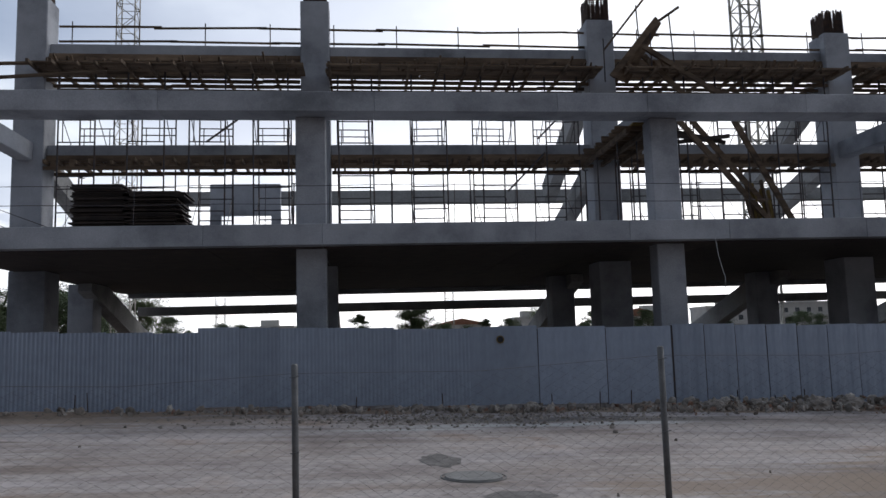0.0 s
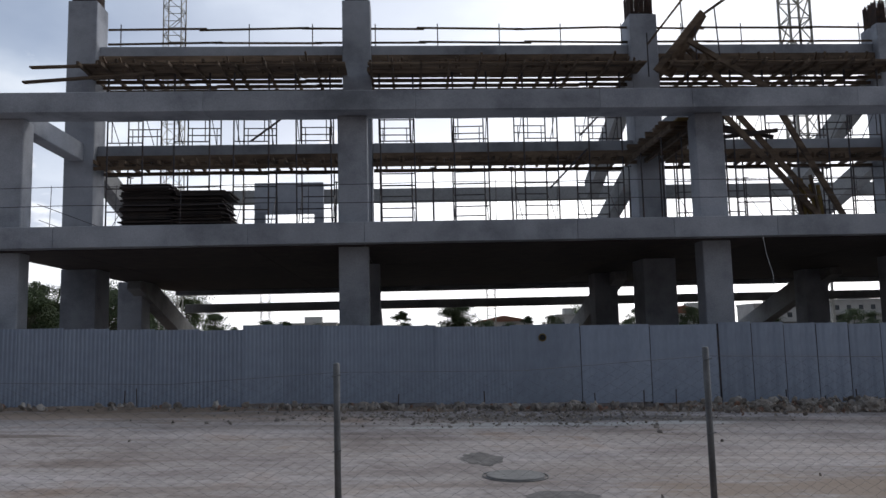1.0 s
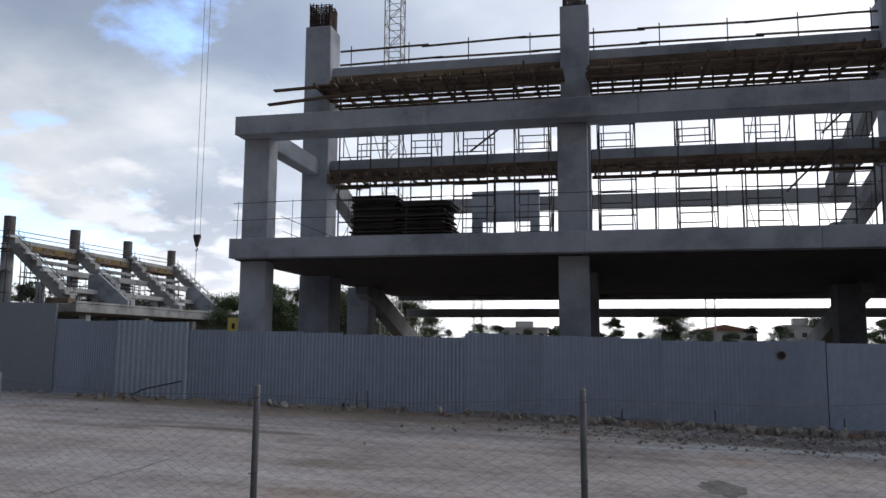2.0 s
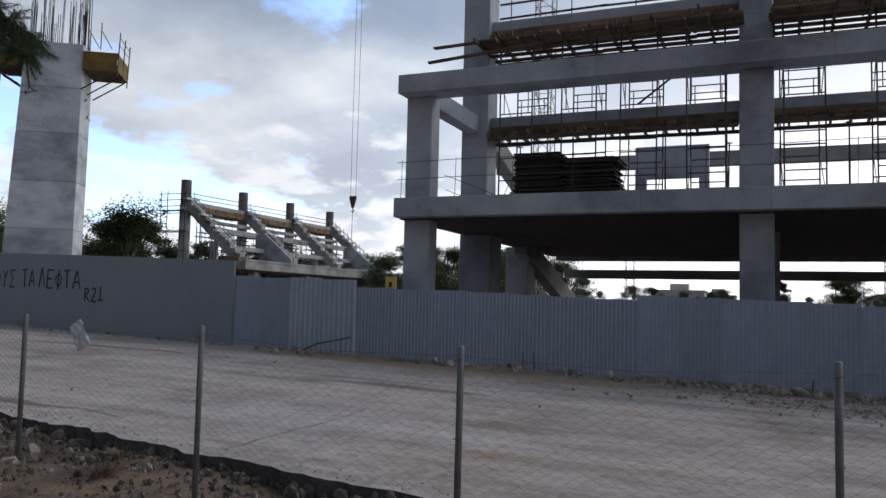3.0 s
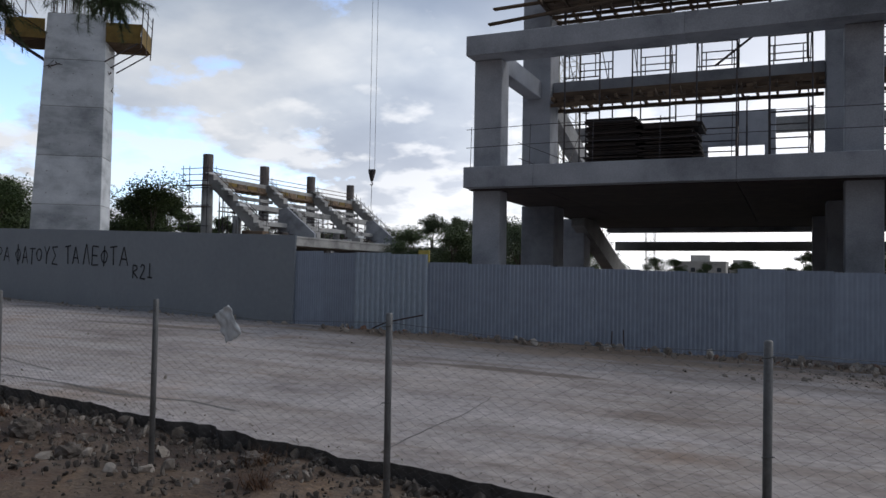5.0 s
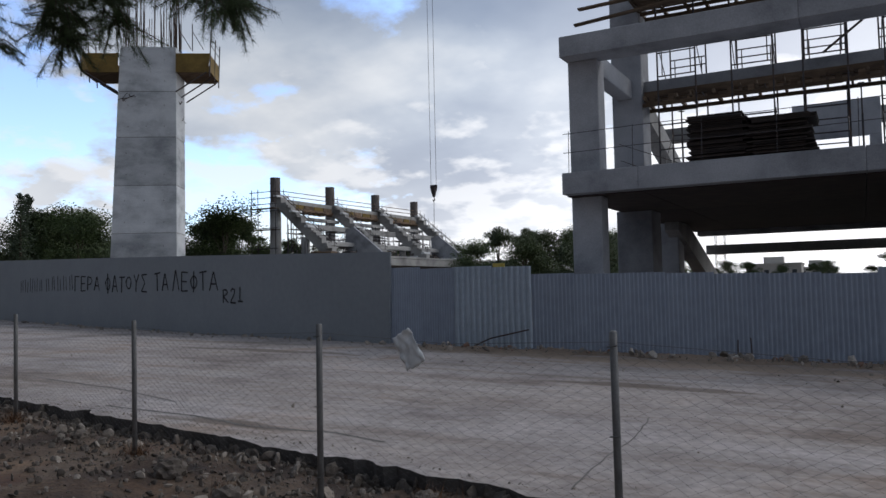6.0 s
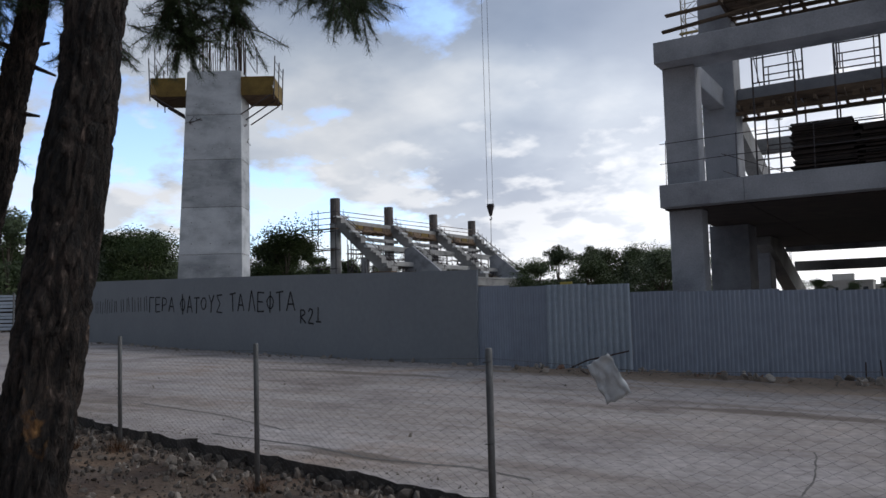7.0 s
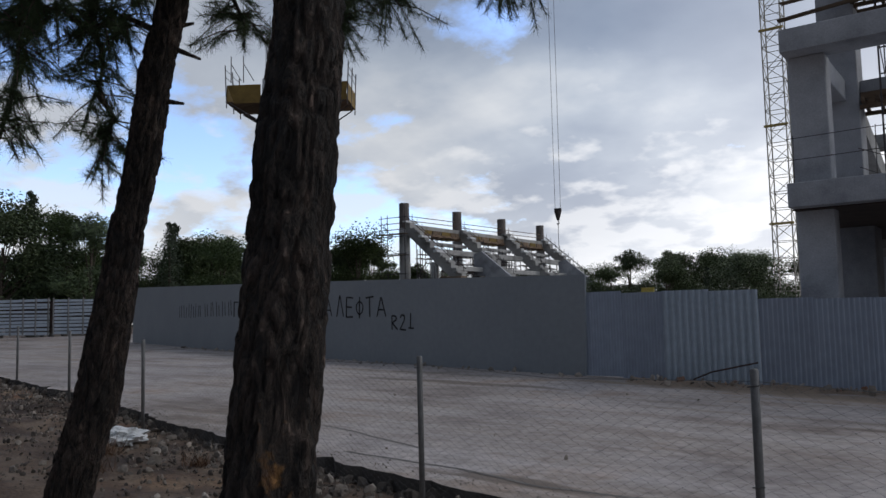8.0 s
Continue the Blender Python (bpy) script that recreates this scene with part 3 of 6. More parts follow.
def road_shape():
    bm = bmesh.new()
    xs = list(np.arange(-70, 45.01, 0.1))
    top, edge, foot, far = [], [], [], []
    for x in xs:
        jag = 0.16 * noise.noise((x * 0.8, 4, 0)) + 0.07 * noise.noise((x * 3.1, 9, 0)) + 0.06 * noise.noise((x * 8.3, 2, 0)) + 0.16 * max(0.0, noise.noise((x * 2.1, 31, 0)) - 0.28) / 0.3
        y = kerb_y(x) + jag
        z = road_z(x) - 0.03 * max(0.0, noise.noise((x * 1.6, 3, 5)) + 0.1) - 0.012 * abs(noise.noise((x * 9, 3, 8)))
        edge.append(bm.verts.new((x, y, z)))
        foot.append(bm.verts.new((x, y + 0.07, z - 0.5)))
    ys = [0.3, 0.8, 1.6, 2.6, 4, 5.5, 7, 8.5, 10, 11.5, 13, 15, 18, 24]
    rows = [edge]
    for d in ys:
        rows.append([bm.verts.new((x, kerb_y(x) + d, road_h(x, kerb_y(x) + d))) for x in xs])
    for a, b in zip(rows, rows[1:]):
        for i in range(len(xs) - 1):
            bm.faces.new((a[i], a[i + 1], b[i + 1], b[i]))
    for i in range(len(xs) - 1):
        bm.faces.new((foot[i], foot[i + 1], edge[i + 1], edge[i]))
    bm.normal_update()
    for f in bm.faces:
        f.material_index = 1 if abs(f.normal.z) < 0.5 and f.calc_center_median().z < road_z(f.calc_center_median().x) - 0.1 else 0
    return bm


road = whole("road", road_shape(), ASPHALT, "dusty grey-beige worn asphalt road with broken edge", "road", kind="structure")
road.data.materials.append(EDGE_FACE)

# ---- hoarding along the site ----
def hoarding_sheet(width, pitch, depth, height, mat):
    """One upright ribbed sheet, its foot at the origin, running along +x."""
    bm = bmesh.new()
    n = max(1, round(width / pitch))
    p = width / n
    prof = []
    for i in range(n):
        prof += [(i * p, 0), (i * p + 0.32 * p, 0), (i * p + 0.5 * p, -depth), (i * p + 0.82 * p, -depth)]
    prof.append((width, 0))
    rows = [[bm.verts.new((x, y + dy, z)) for x, y in prof] for z, dy in ((0, 0), (height, 0), (height, 0.012), (0, 0.012))]
    for a, b in zip(rows, rows[1:]):
        for i in range(len(prof) - 1):
            bm.faces.new((a[i], a[i + 1], b[i + 1], b[i]))
    return mesh_of("sheet", bm, mat)


def heading(x0, y0, x1, y1):
    return math.degrees(math.atan2(y1 - y0, x1 - x0))


def sheet_run(owner, points, width, pitch, depth, height, lift=0.0, wobble=0.02, mat=SHEET, lap=0.02):
    me = {}
    for x0, y0, x1, y1 in along(points, width):
        w = math.hypot(x1 - x0, y1 - y0)
        key = round(w, 3)
        if key not in me:
            me[key] = hoarding_sheet(w + lap, pitch, depth, height, mat)
        z = road_z((x0 + x1) / 2) + lift + random.uniform(-wobble, wobble)
        if lap < 0:
            # Dark strip added behind each gap in place of the joint's shade.
            if "post" not in me:
                me["post"] = mesh_of("backing_post", boxed(-0.05, 0.05, 0.014, 0.064, 0.0, height - 0.03), SCAFF)
            share("backing_post", me["post"], owner, pose(x0, y0, z, 0, 0, heading(x0, y0, x1, y1)))
        share("sheet", me[key], owner, pose(x0, y0, z, random.uniform(-0.4, 0.4), random.uniform(-0.12, 0.12), heading(x0, y0, x1, y1)))


hoarding = thing("hoarding", "blue-grey corrugated sheet metal hoarding round the site", "hoarding", (-4, 19.6, 0.0), kind="structure")
sheet_run(hoarding, [(-15.42, 19.46), (-13.36, 19.28)], 1.0, 0.075, 0.010, 2.0)
# Angled bay: the stronger light on it is put into a paler colour.
sheet_run(hoarding, [(-13.36, 19.28), (-11.32, 19.42)], 1.0, 0.14, 0.045, 2.02, mat=PALE_SHEET)
sheet_run(hoarding, [(-11.3, 19.44), (-3.9, 19.58)], 1.0, 0.095, 0.012, 1.84, lift=0.02)
sheet_run(hoarding, [(-3.9, 19.56), (2.6, 19.70)], 1.0, 0.095, 0.0035, 1.87, lift=0.11)
sheet_run(hoarding, [(2.6, 19.72), (7.9, 19.82)], 1.52, 0.76, 0.006, 1.92, lift=0.12, lap=-0.022)
sheet_run(hoarding, [(7.9, 19.80), (30, 20.2)], 0.86, 0.43, 0.008, 2.10, lift=0.02, lap=-0.022)

flat_wall = thing("site_wall", "tall smooth grey painted board wall", "wall", (-25, 19.9, 0.4), kind="structure")
WALL_LINE = [(-50.0, 29.2), (-38.0, 25.3), (-30.0, 22.9), (-23.8, 21.2), (-15.27, 19.34)]


def wall_top(x):
    return 2.66 + 0.0345 * (-15.25 - x)


for (x0, y0), (x1, y1) in zip(WALL_LINE, WALL_LINE[1:]):
    w = math.hypot(x1 - x0, y1 - y0)
    rise = math.degrees(math.atan2(wall_top(x1) - wall_top(x0), w))
    ob = share("board_panel", mesh_of("board_panel", boxed(0, w, 0, 0.06, -3.7, 0.0), WALLBOARD), flat_wall, pose(x0, y0, wall_top(x0), 0, -rise, heading(x0, y0, x1, y1)))

def on_wall(s):
    """The place and heading s metres along the wall from its right end."""
    line = WALL_LINE[::-1]
    for (x0, y0), (x1, y1) in zip(line, line[1:]):
        w = math.hypot(x1 - x0, y1 - y0)
        if s <= w:
            f = s / w
            return x0 + (x1 - x0) * f, y0 + (y1 - y0) * f, heading(x1, y1, x0, y0)
        s -= w
    return x1, y1, heading(x1, y1, x0, y0)


# hidden ground sheet added behind the hoarding, made dark to cut bounced light
site = whole("site_ground", grid(list(np.arange(-10, 46, 2.0)), list(np.arange(20.4, 60, 2.0)), lambda x, y: road_z(max(-45, min(45, x))) - 0.24 + 0.05 * noise.noise((x * .4, y * .4, 3))), DARK_FLOOR, "hidden ground sheet added dark under the building to cut bounced light", "ground", kind="structure")


def berm_shape():
    bm = bmesh.new()
    xs = list(np.arange(-14, 26, 0.2))
    rows = []
    for d, h in ((1.35, -0.02), (0.9, 0.02), (0.55, 0.07), (0.3, 0.12), (0.08, 0.06)):
        row = []
        for x in xs:
            fy = (19.4 + 0.014 * (x + 11) if x > -11.3 else 19.27) - 0.05
            k = (0.2 if -3.9 < x < 6 else 0.55) + 0.9 * max(0, min(1, (x - 5) / 6)) + 0.5 * noise.noise((x * 0.8, d, 0))
            row.append(bm.verts.new((x, fy - d * (0.75 + 0.5 * noise.noise((x * 0.5, 7, 0)) + 0.35 * max(0, min(1, (x - 5) / 6))), road_z(x) + (h * k if h > 0 else h) + 0.02 * noise.noise((x * 4, d * 5, 1)))))
        rows.append(row)
    for a, b in zip(rows, rows[1:]):
        for i in range(len(xs) - 1):
            bm.faces.new((a[i], a[i + 1], b[i + 1], b[i]))
    return bm


whole("earth_berm", berm_shape(), SAND, "low ridge of brown earth along the hoarding foot", "berm", kind="structure")


# ---- the concrete frame under construction ----
FLOOR_Z, FLOOR_LOW = 4.52, 3.97
COLS = [-10.4, -1.29, 8.62, 17.45, 26.4, 35.4]
frame_building = thing("unfinished_building", "unfinished grey concrete frame of a stadium building", "building", (8, 28, -0.3))


def piece(name, mat, *dims, bevel=0.02, label=""):
    return part(name, boxed(*dims, bevel=bevel), mat, frame_building, label)


def column(x, w, y0, y1, z0, z1):
    return piece("column", CONCRETE, x - w / 2, x + w / 2, y0, y1, z0, z1, bevel=0.025)


EDGE = [-10.84, -8.9, -4.0, -1.0, 4.6, 7.2, 10.0, 14.0, 20.0, 28.0, 40.0]
for xa, xb in zip(EDGE, EDGE[1:]):
    piece("floor_slab", CONCRETE, xa, xb - 0.004, 20.57, 38.4, FLOOR_LOW, FLOOR_Z, bevel=0.012)
# Dark sheets added under the slab to stand in for its deep shade.
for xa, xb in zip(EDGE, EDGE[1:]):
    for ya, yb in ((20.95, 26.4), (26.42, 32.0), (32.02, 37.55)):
        piece("soffit_panel", TIMBER_DARK, xa + 0.01, xb - 0.01, ya, yb, FLOOR_LOW - 0.026, FLOOR_LOW - 0.004, bevel=0.0, label="dark sheet added under the slab in place of deep shade")
piece("down_beam", CONCRETE, -10.6, 40, 37.6, 38.3, FLOOR_LOW - 0.22, FLOOR_LOW - 0.003)
for i, x in enumerate(COLS):
    column(x - 0.03, 0.8, 21.26, 21.85, -0.6, FLOOR_LOW)
    column(x - 0.03, 0.8, 21.26, 21.85, FLOOR_Z, 7.55)
    column(x - 0.04, 1.12, 26.1, 27.3, -0.6, FLOOR_LOW)
    top = (13.0, 13.0, 12.5, 12.15, 12.4, 12.4)[i]
    column(x - 0.14, 0.96, 26.1, 27.1, FLOOR_Z, top)
    column(x - 0.35, 0.95, 31.9, 32.9, -0.6, FLOOR_LOW)
    # starter bars standing out of the column head
    cage = part("rebar_cage", bmesh.new(), REBAR, frame_building, "dense dark rusty starter bars")
    bm = bmesh.new()
    for k in range(56):
        a = k * math.tau / 56
        px, py = max(-1, min(1, 1.5 * math.cos(a))), max(-1, min(1, 1.5 * math.sin(a)))
        px, py = x - 0.14 + px * 0.36, 26.6 + py * 0.38
        h = random.uniform(0.75, 0.95)
        bar(bm, (px, py, top - 0.05), (px + random.uniform(-.03, .03), py + random.uniform(-.03, .03), top + h), 0.035)
    for k in range(11):
        z = top + 0.05 + 0.078 * k
        for p, q in (((-.38, -.4), (.38, -.4)), ((.38, -.4), (.38, .4)), ((.38, .4), (-.38, .4)), ((-.38, .4), (-.38, -.4))):
            bar(bm, (x - 0.14 + p[0], 26.6 + p[1], z), (x - 0.14 + q[0], 26.6 + q[1], z), 0.022)
    bm.to_mesh(cage.data)
    bm.free()
for xa, xb in zip((-10.87, -5.2, 0.4, 5.4, 7.95, 12.6, 18.0, 26.0), (-5.2, 0.4, 5.4, 7.95, 12.6, 18.0, 26.0, 40.0)):
    piece("front_beam", CONCRETE, xa, xb - 0.004, 20.71, 21.62, 7.553, 8.09, bevel=0.012)
for x0, x1 in zip(COLS, COLS[1:]):
    piece("beam", CONCRETE, x0 + 0.345, x1 - 0.625, 26.4, 27.0, 7.5, 8.08)
    piece("beam", CONCRETE, x0 + 0.345, x1 - 0.625, 26.4, 27.0, 10.92, 11.5)
for i, x in enumerate(COLS):
    if i != 1:
        piece("cross_beam", CONCRETE, x - 0.45, x + 0.04, 21.625, 26.097, 7.50, 8.08)
    bm = bmesh.new()
    bar(bm, (x + 0.05, 31.2, 4.05), (x + 0.05, 40.2, 1.5), 0.5, 0.85)
    part("raking_beam", bm, CONCRETE_STAND, frame_building)
    if i != 1:
        bm = bmesh.new()
        bar(bm, (x - 0.1, 27.1, 7.7), (x - 0.1, 33.0, 6.0), 0.5, 0.7)
        part("raking_beam", bm, CONCRETE_STAND, frame_building)
        column(x - 0.35, 0.9, 32.1, 32.9, FLOOR_Z, 6.3)
    if i >= 2:
        bm = bmesh.new()
        bar(bm, (x - 0.5, 27.0, 10.2), (x - 0.5, 33.0, 7.6), 0.5, 0.8)
        part("raking_beam", bm, CONCRETE_STAND, frame_building)
piece("beam", CONCRETE_STAND, -10.4, 40, 38.5, 39.0, 2.95, 3.36)
piece("beam", CONCRETE_STAND, -14.0, 40, 38.5, 39.0, 8.2, 8.85)
piece("wall_panel", CONCRETE, -6.3, -3.35, 34.0, 34.3, 6.95, 8.3)
piece("column", CONCRETE, -6.3, -5.85, 34.0, 34.3, FLOOR_Z, 6.95)
piece("column", CONCRETE, -3.75, -3.35, 34.0, 34.3, FLOOR_Z, 6.95)

# ---- guard rails on the building ----
edge_rail = thing("edge_rail", "thin dark steel edge rail along the slab", "railing", (-5, 20.8, FLOOR_Z))
for z in (5.57, 5.08):
    pts = [(x, 20.78, z + 0.015 * math.sin(x * 1.3)) for x in np.arange(-10.85, 38, 0.8)]
    part("rail_wire", tube(bmesh.new(), pts, 0.009, 4), SCAFF, edge_rail)
for x in list(np.arange(-10.72, 30, 1.65)):
    part("upright", tube(bmesh.new(), [(x, 20.78, FLOOR_Z), (x + 0.02, 20.78, 5.62)], 0.009, 4), SCAFF, edge_rail)
for a, b in (((-9.4, 20.8, 5.15), (-8.0, 21.4, 4.6)), ((-9.4, 20.9, 4.75), (-8.9, 21.5, 4.55))):
    part("stay", tube(bmesh.new(), [a, b], 0.009, 4), SCAFF, edge_rail)
top_rail = thing("top_rail", "timber and steel guard rail on the upper beam", "railing", (3, 26.5, 11.5))
for z in (11.62, 12.12):
    x = -9.8
    while x < 33:
        n = random.uniform(3.2, 4.5)
        s = random.uniform(-.04, .04)
        part("rail", bar(bmesh.new(), (x, 26.44, z + s), (x + n, 26.44, z - s), 0.03, 0.07), TIMBER, top_rail)
        x += n - 0.25
for x in np.arange(-9.4, 33, 2.15):
    part("upright", tube(bmesh.new(), [(x, 26.47, 11.5), (x, 26.47, 12.3)], 0.02, 5), SCAFF, top_rail)


# ---- scaffold towers ----
def scaffold_tower(width):
    t = thing("scaffold_tower", "dark steel frame scaffold tower on the concrete slab", "scaffold", group="scaffold towers in the building")
    for y in (0.0, 1.95):
        for x in (0.0, width):
            leg = part("leg", tube(bmesh.new(), [(x, y, 0), (x, y, 5.62)], 0.027, 6), SCAFF, t)
            part("jack", tube(bmesh.new(), [(x, y, 5.3), (x, y, 5.75)], 0.035, 6), SCAFF, leg)
            part("base_plate", boxed(x - 0.09, x + 0.09, y - 0.09, y + 0.09, 0.0, 0.015), SCAFF, leg)
        for z in (0.72, 1.2, 1.95, 2.35, 3.45, 4.17, 4.42):
            part("rung", tube(bmesh.new(), [(0, y, z), (width, y, z)], 0.022, 5), SCAFF, t)
        for x in (0.14, width - 0.14):
            part("stile", tube(bmesh.new(), [(x, y, 3.45), (x, y, 4.42)], 0.018, 5), SCAFF, t)
    for x in (0.0, width):
        part("brace", tube(bmesh.new(), [(x, 0, 0.3), (x, 1.95, 2.0)], 0.014, 4), SCAFF, t)
        part("brace", tube(bmesh.new(), [(x, 1.95, 3.0), (x, 0, 4.6)], 0.014, 4), SCAFF, t)
    return t


first = scaffold_tower(1.12)
first.matrix_basis = pose(-9.45, 25.62, FLOOR_Z)
for k, x in enumerate((-7.32, -5.42, -3.42, -0.62, 1.75, 4.05, 6.3, 9.75, 11.2, 13.3, 15.2, 18.4, 20.6, 22.8, 27.6, 29.8)):
    copy_thing(first, pose(x + random.uniform(-.06, .06), 25.62 + random.uniform(-.12, .12), FLOOR_Z, random.uniform(-.35, .35), random.uniform(-.4, .4), random.uniform(-3, 3)))
prop = thing("scaffold_prop", "slender dark steel prop standing on the slab", "prop", group="steel props")
part("tube", tube(bmesh.new(), [(0, 0, 0), (0, 0, 1.6)], 0.03, 6), SCAFF, prop)
part("inner_tube", tube(bmesh.new(), [(0, 0, 1.6), (0, 0, 2.42)], 0.022, 6), SCAFF, prop)
part("head_plate", boxed(-.08, .08, -.08, .08, 2.42, 2.435), SCAFF, prop)
part("foot_plate", boxed(-.08, .08, -.08, .08, 0, 0.012), SCAFF, prop)
prop.matrix_basis = pose(-4.0, 25.4, FLOOR_Z)
for x in (-8.9, -2.3, 1.02, 3.6, 7.5, 10.4, 12.4, 14.6, 16.1, 21.9):
    copy_thing(prop, pose(x, 25.2 + random.uniform(0, 2.6), FLOOR_Z, random.uniform(-1, 1), random.uniform(-1, 1), random.uniform(0, 90)))


# ---- timber formwork under the two rear beams ----
def formwork(x0, x1, zt, y0, y1, stick, deep, label, gap):
    f = thing("formwork", label, "formwork", ((x0 + x1) / 2, 26.7, zt), group="beam formwork")
    x = x0
    while x < x1 - 0.05:
        n = min(random.uniform(1.6, 2.6), x1 - x)
        part("soffit_board", boxed(x, x + n - random.uniform(0.01, 0.06), 26.34, 27.06, zt - 0.045, zt - 0.004), TIMBER, f)
        x += n
    for y in (26.33, 27.04):
        part("side_board", boxed(x0, x1, y - (0.03 if y < 26.5 else 0), y + (0 if y < 26.5 else 0.03), zt, zt + 0.22), TIMBER, f)
    x = x0 + 0.1
    while x < x1:
        d = random.uniform(-0.25, 0.25)
        t = random.uniform(-0.05, 0.05)
        part("joist", bar(bmesh.new(), (x, y0 - stick * random.uniform(0.2, 1), zt - 0.13 + random.uniform(0, .1)), (x + t, y1 + d, zt - 0.14), 0.07, 0.11), TIMBER, f)
        x += random.uniform(*gap)
    for y in ((y0 + 0.15, y1 - 0.2) if deep < 0.2 else (y0 + 0.15, (y0 + y1) / 2, y1 - 0.2)):
        x = x0
        while x < x1 - 0.5:
            n = min(random.uniform(2.6, 4.2), x1 - x)
            part("bearer", bar(bmesh.new(), (x, y + random.uniform(-.05, .05), zt - 0.19 - deep), (x + n, y + random.uniform(-.05, .05), zt - 0.2 - deep), 0.08, 0.11), TIMBER, f)
            x += n
    return f


for i, (x0, x1) in enumerate(zip(COLS[:-1], COLS[1:])):
    a, b = x0 + 0.36, x1 - 0.64
    f = formwork(a, b, 7.495, 25.9, 27.2, 0.25, 0.06, "rough brown timber formwork under the middle beam", (0.3, 0.75))
    f = formwork(a, b, 10.915, 26.0, 27.4, 0.05, 0.55, "rough brown timber formwork and walkway under the upper beam", (0.5, 0.9))
    y = 24.95
    while y < 26.25:
        w = random.uniform(0.16, 0.24)
        x = a - random.uniform(0, 0.2)
        while x < b:
            n = min(random.uniform(2.5, 4), b - x + 0.2)
            part("walkway_plank", boxed(x, x + n - 0.02, y, y + w - 0.015, 10.34 + random.uniform(0, .03), 10.385 + random.uniform(0, .03)), TIMBER, f)
            x += n
        y += w
    x = a
    while x < b:
        part("ledger", bar(bmesh.new(), (x, 24.75 - random.uniform(0, .25), 10.28), (x + random.uniform(-.06, .06), 27.6, 10.27), 0.08, 0.11), TIMBER, f)
        x += random.uniform(0.4, 1.1)
    for k in range(20):
        x = random.uniform(a, b)
        part("offcut", bar(bmesh.new(), (x, 25.25 + random.uniform(-.2, .5), 10.3), (x + random.uniform(-.12, .12), 25.15 + random.uniform(-.2, .2), 10.62 + random.uniform(-.1, .14)), 0.05, 0.08), TIMBER, f)
    for k in range(14):
        x = a + (b - a) * (k + 0.5) / 14
        part("clamp", boxed(x - 0.09, x + 0.09, 26.12, 26.3, 7.28, 7.52 + random.uniform(-.05, .05)), TIMBER, f)
loose = thing("timber_plank", "long grey scaffold plank lying on the upper formwork", "plank", (-10.8, 25.0, 10.4), group="loose planks")
part("board", bar(bmesh.new(), (-11.75, 25.2, 10.36), (-8.2, 25.1, 10.42), 0.2, 0.05), TIMBER, loose)
loose = thing("timber_plank", "long grey scaffold plank lying on the upper formwork", "plank", (-10.8, 24.7, 10.2), group="loose planks")
part("board", bar(bmesh.new(), (-11.75, 24.75, 9.72), (-7.8, 24.9, 10.05), 0.2, 0.05), TIMBER, loose)

cross_form = thing("formwork", "yellowish timber formwork under a cross beam", "formwork", (8.4, 24, 7.4), group="beam formwork")
cx = COLS[2]
part("soffit_board", boxed(cx - 0.75, cx + 0.25, 21.7, 26.05, 7.49, 7.545), YELLOW, cross_form)
for k in range(11):
    y = 21.9 + 0.38 * k
    part("joist", bar(bmesh.new(), (cx - 1.25 + random.uniform(-.15, .15), y, 7.42), (cx + 0.5 + random.uniform(0, .2), y + random.uniform(-.1, .1), 7.42), 0.08, 0.12), TIMBER, cross_form)
for dx in (-0.95, -0.35, 0.2):
    part("bearer", bar(bmesh.new(), (cx + dx, 21.6, 7.28), (cx + dx, 26.0, 7.26), 0.1, 0.15), TIMBER, cross_form)
    for y in (22.6, 24.6):
        part("prop", tube(bmesh.new(), [(cx + dx, y, FLOOR_Z), (cx + dx, y, 7.2)], 0.027, 6), SCAFF, cross_form)

# ---- plank ramp and timber struts beside the third bay ----
ramp = thing("plank_ramp", "steep brown plank ramp with tube handrails", "ramp", (9.3, 25.3, 10.0))
for k in range(4):
    part("plank", bar(bmesh.new(), (8.45 + 0.22 * k, 25.0 + 0.2 * k, 10.05), (10.1 + 0.1 * k, 24.9 + 0.2 * k, 12.05 + 0.05 * k), 0.2, 0.05, up=(0, 1, 0.2)), TIMBER, ramp)
part("handrail", tube(bmesh.new(), [(8.25, 25.1, 11.0), (9.75, 25.1, 12.85)], 0.04, 6), TIMBER, ramp)
part("handrail", tube(bmesh.new(), [(10.1, 24.95, 11.95), (10.9, 24.95, 12.5)], 0.05, 6), TIMBER, ramp)
for a, b in (((8.25, 25.1, 9.9), (8.25, 25.1, 11.4)), ((9.5, 25.1, 11.2), (9.45, 25.1, 12.6)), ((10.7, 25.1, 10.4), (10.6, 25.1, 12.3)), ((9.9, 25.1, 10.3), (9.9, 25.1, 11.8))):
    part("upright", tube(bmesh.new(), [a, b], 0.025, 5), SCAFF, ramp)
for a, b in (((9.6, 25.0, 11.1), (12.6, 25.0, 9.2)), ((9.7, 25.3, 10.9), (11.2, 25.2, 9.3)), ((10.3, 24.2, 8.35), (13.2, 24.0, 4.8)), ((12.15, 24.1, 8.3), (13.9, 23.9, 4.75)), ((10.9, 24.5, 8.4), (13.0, 24.2, 5.6))):
    st = thing("timber_strut", "long diagonal grey-brown timber strut", "strut", ((a[0] + b[0]) / 2, a[1], b[2]), group="timber struts")
    part("timber", bar(bmesh.new(), a, b, 0.12, 0.16), TIMBER, st)
pile = thing("timber_bundle", "upright bundle of yellowish timbers on the slab", "timber", (13.0, 24.0, FLOOR_Z))
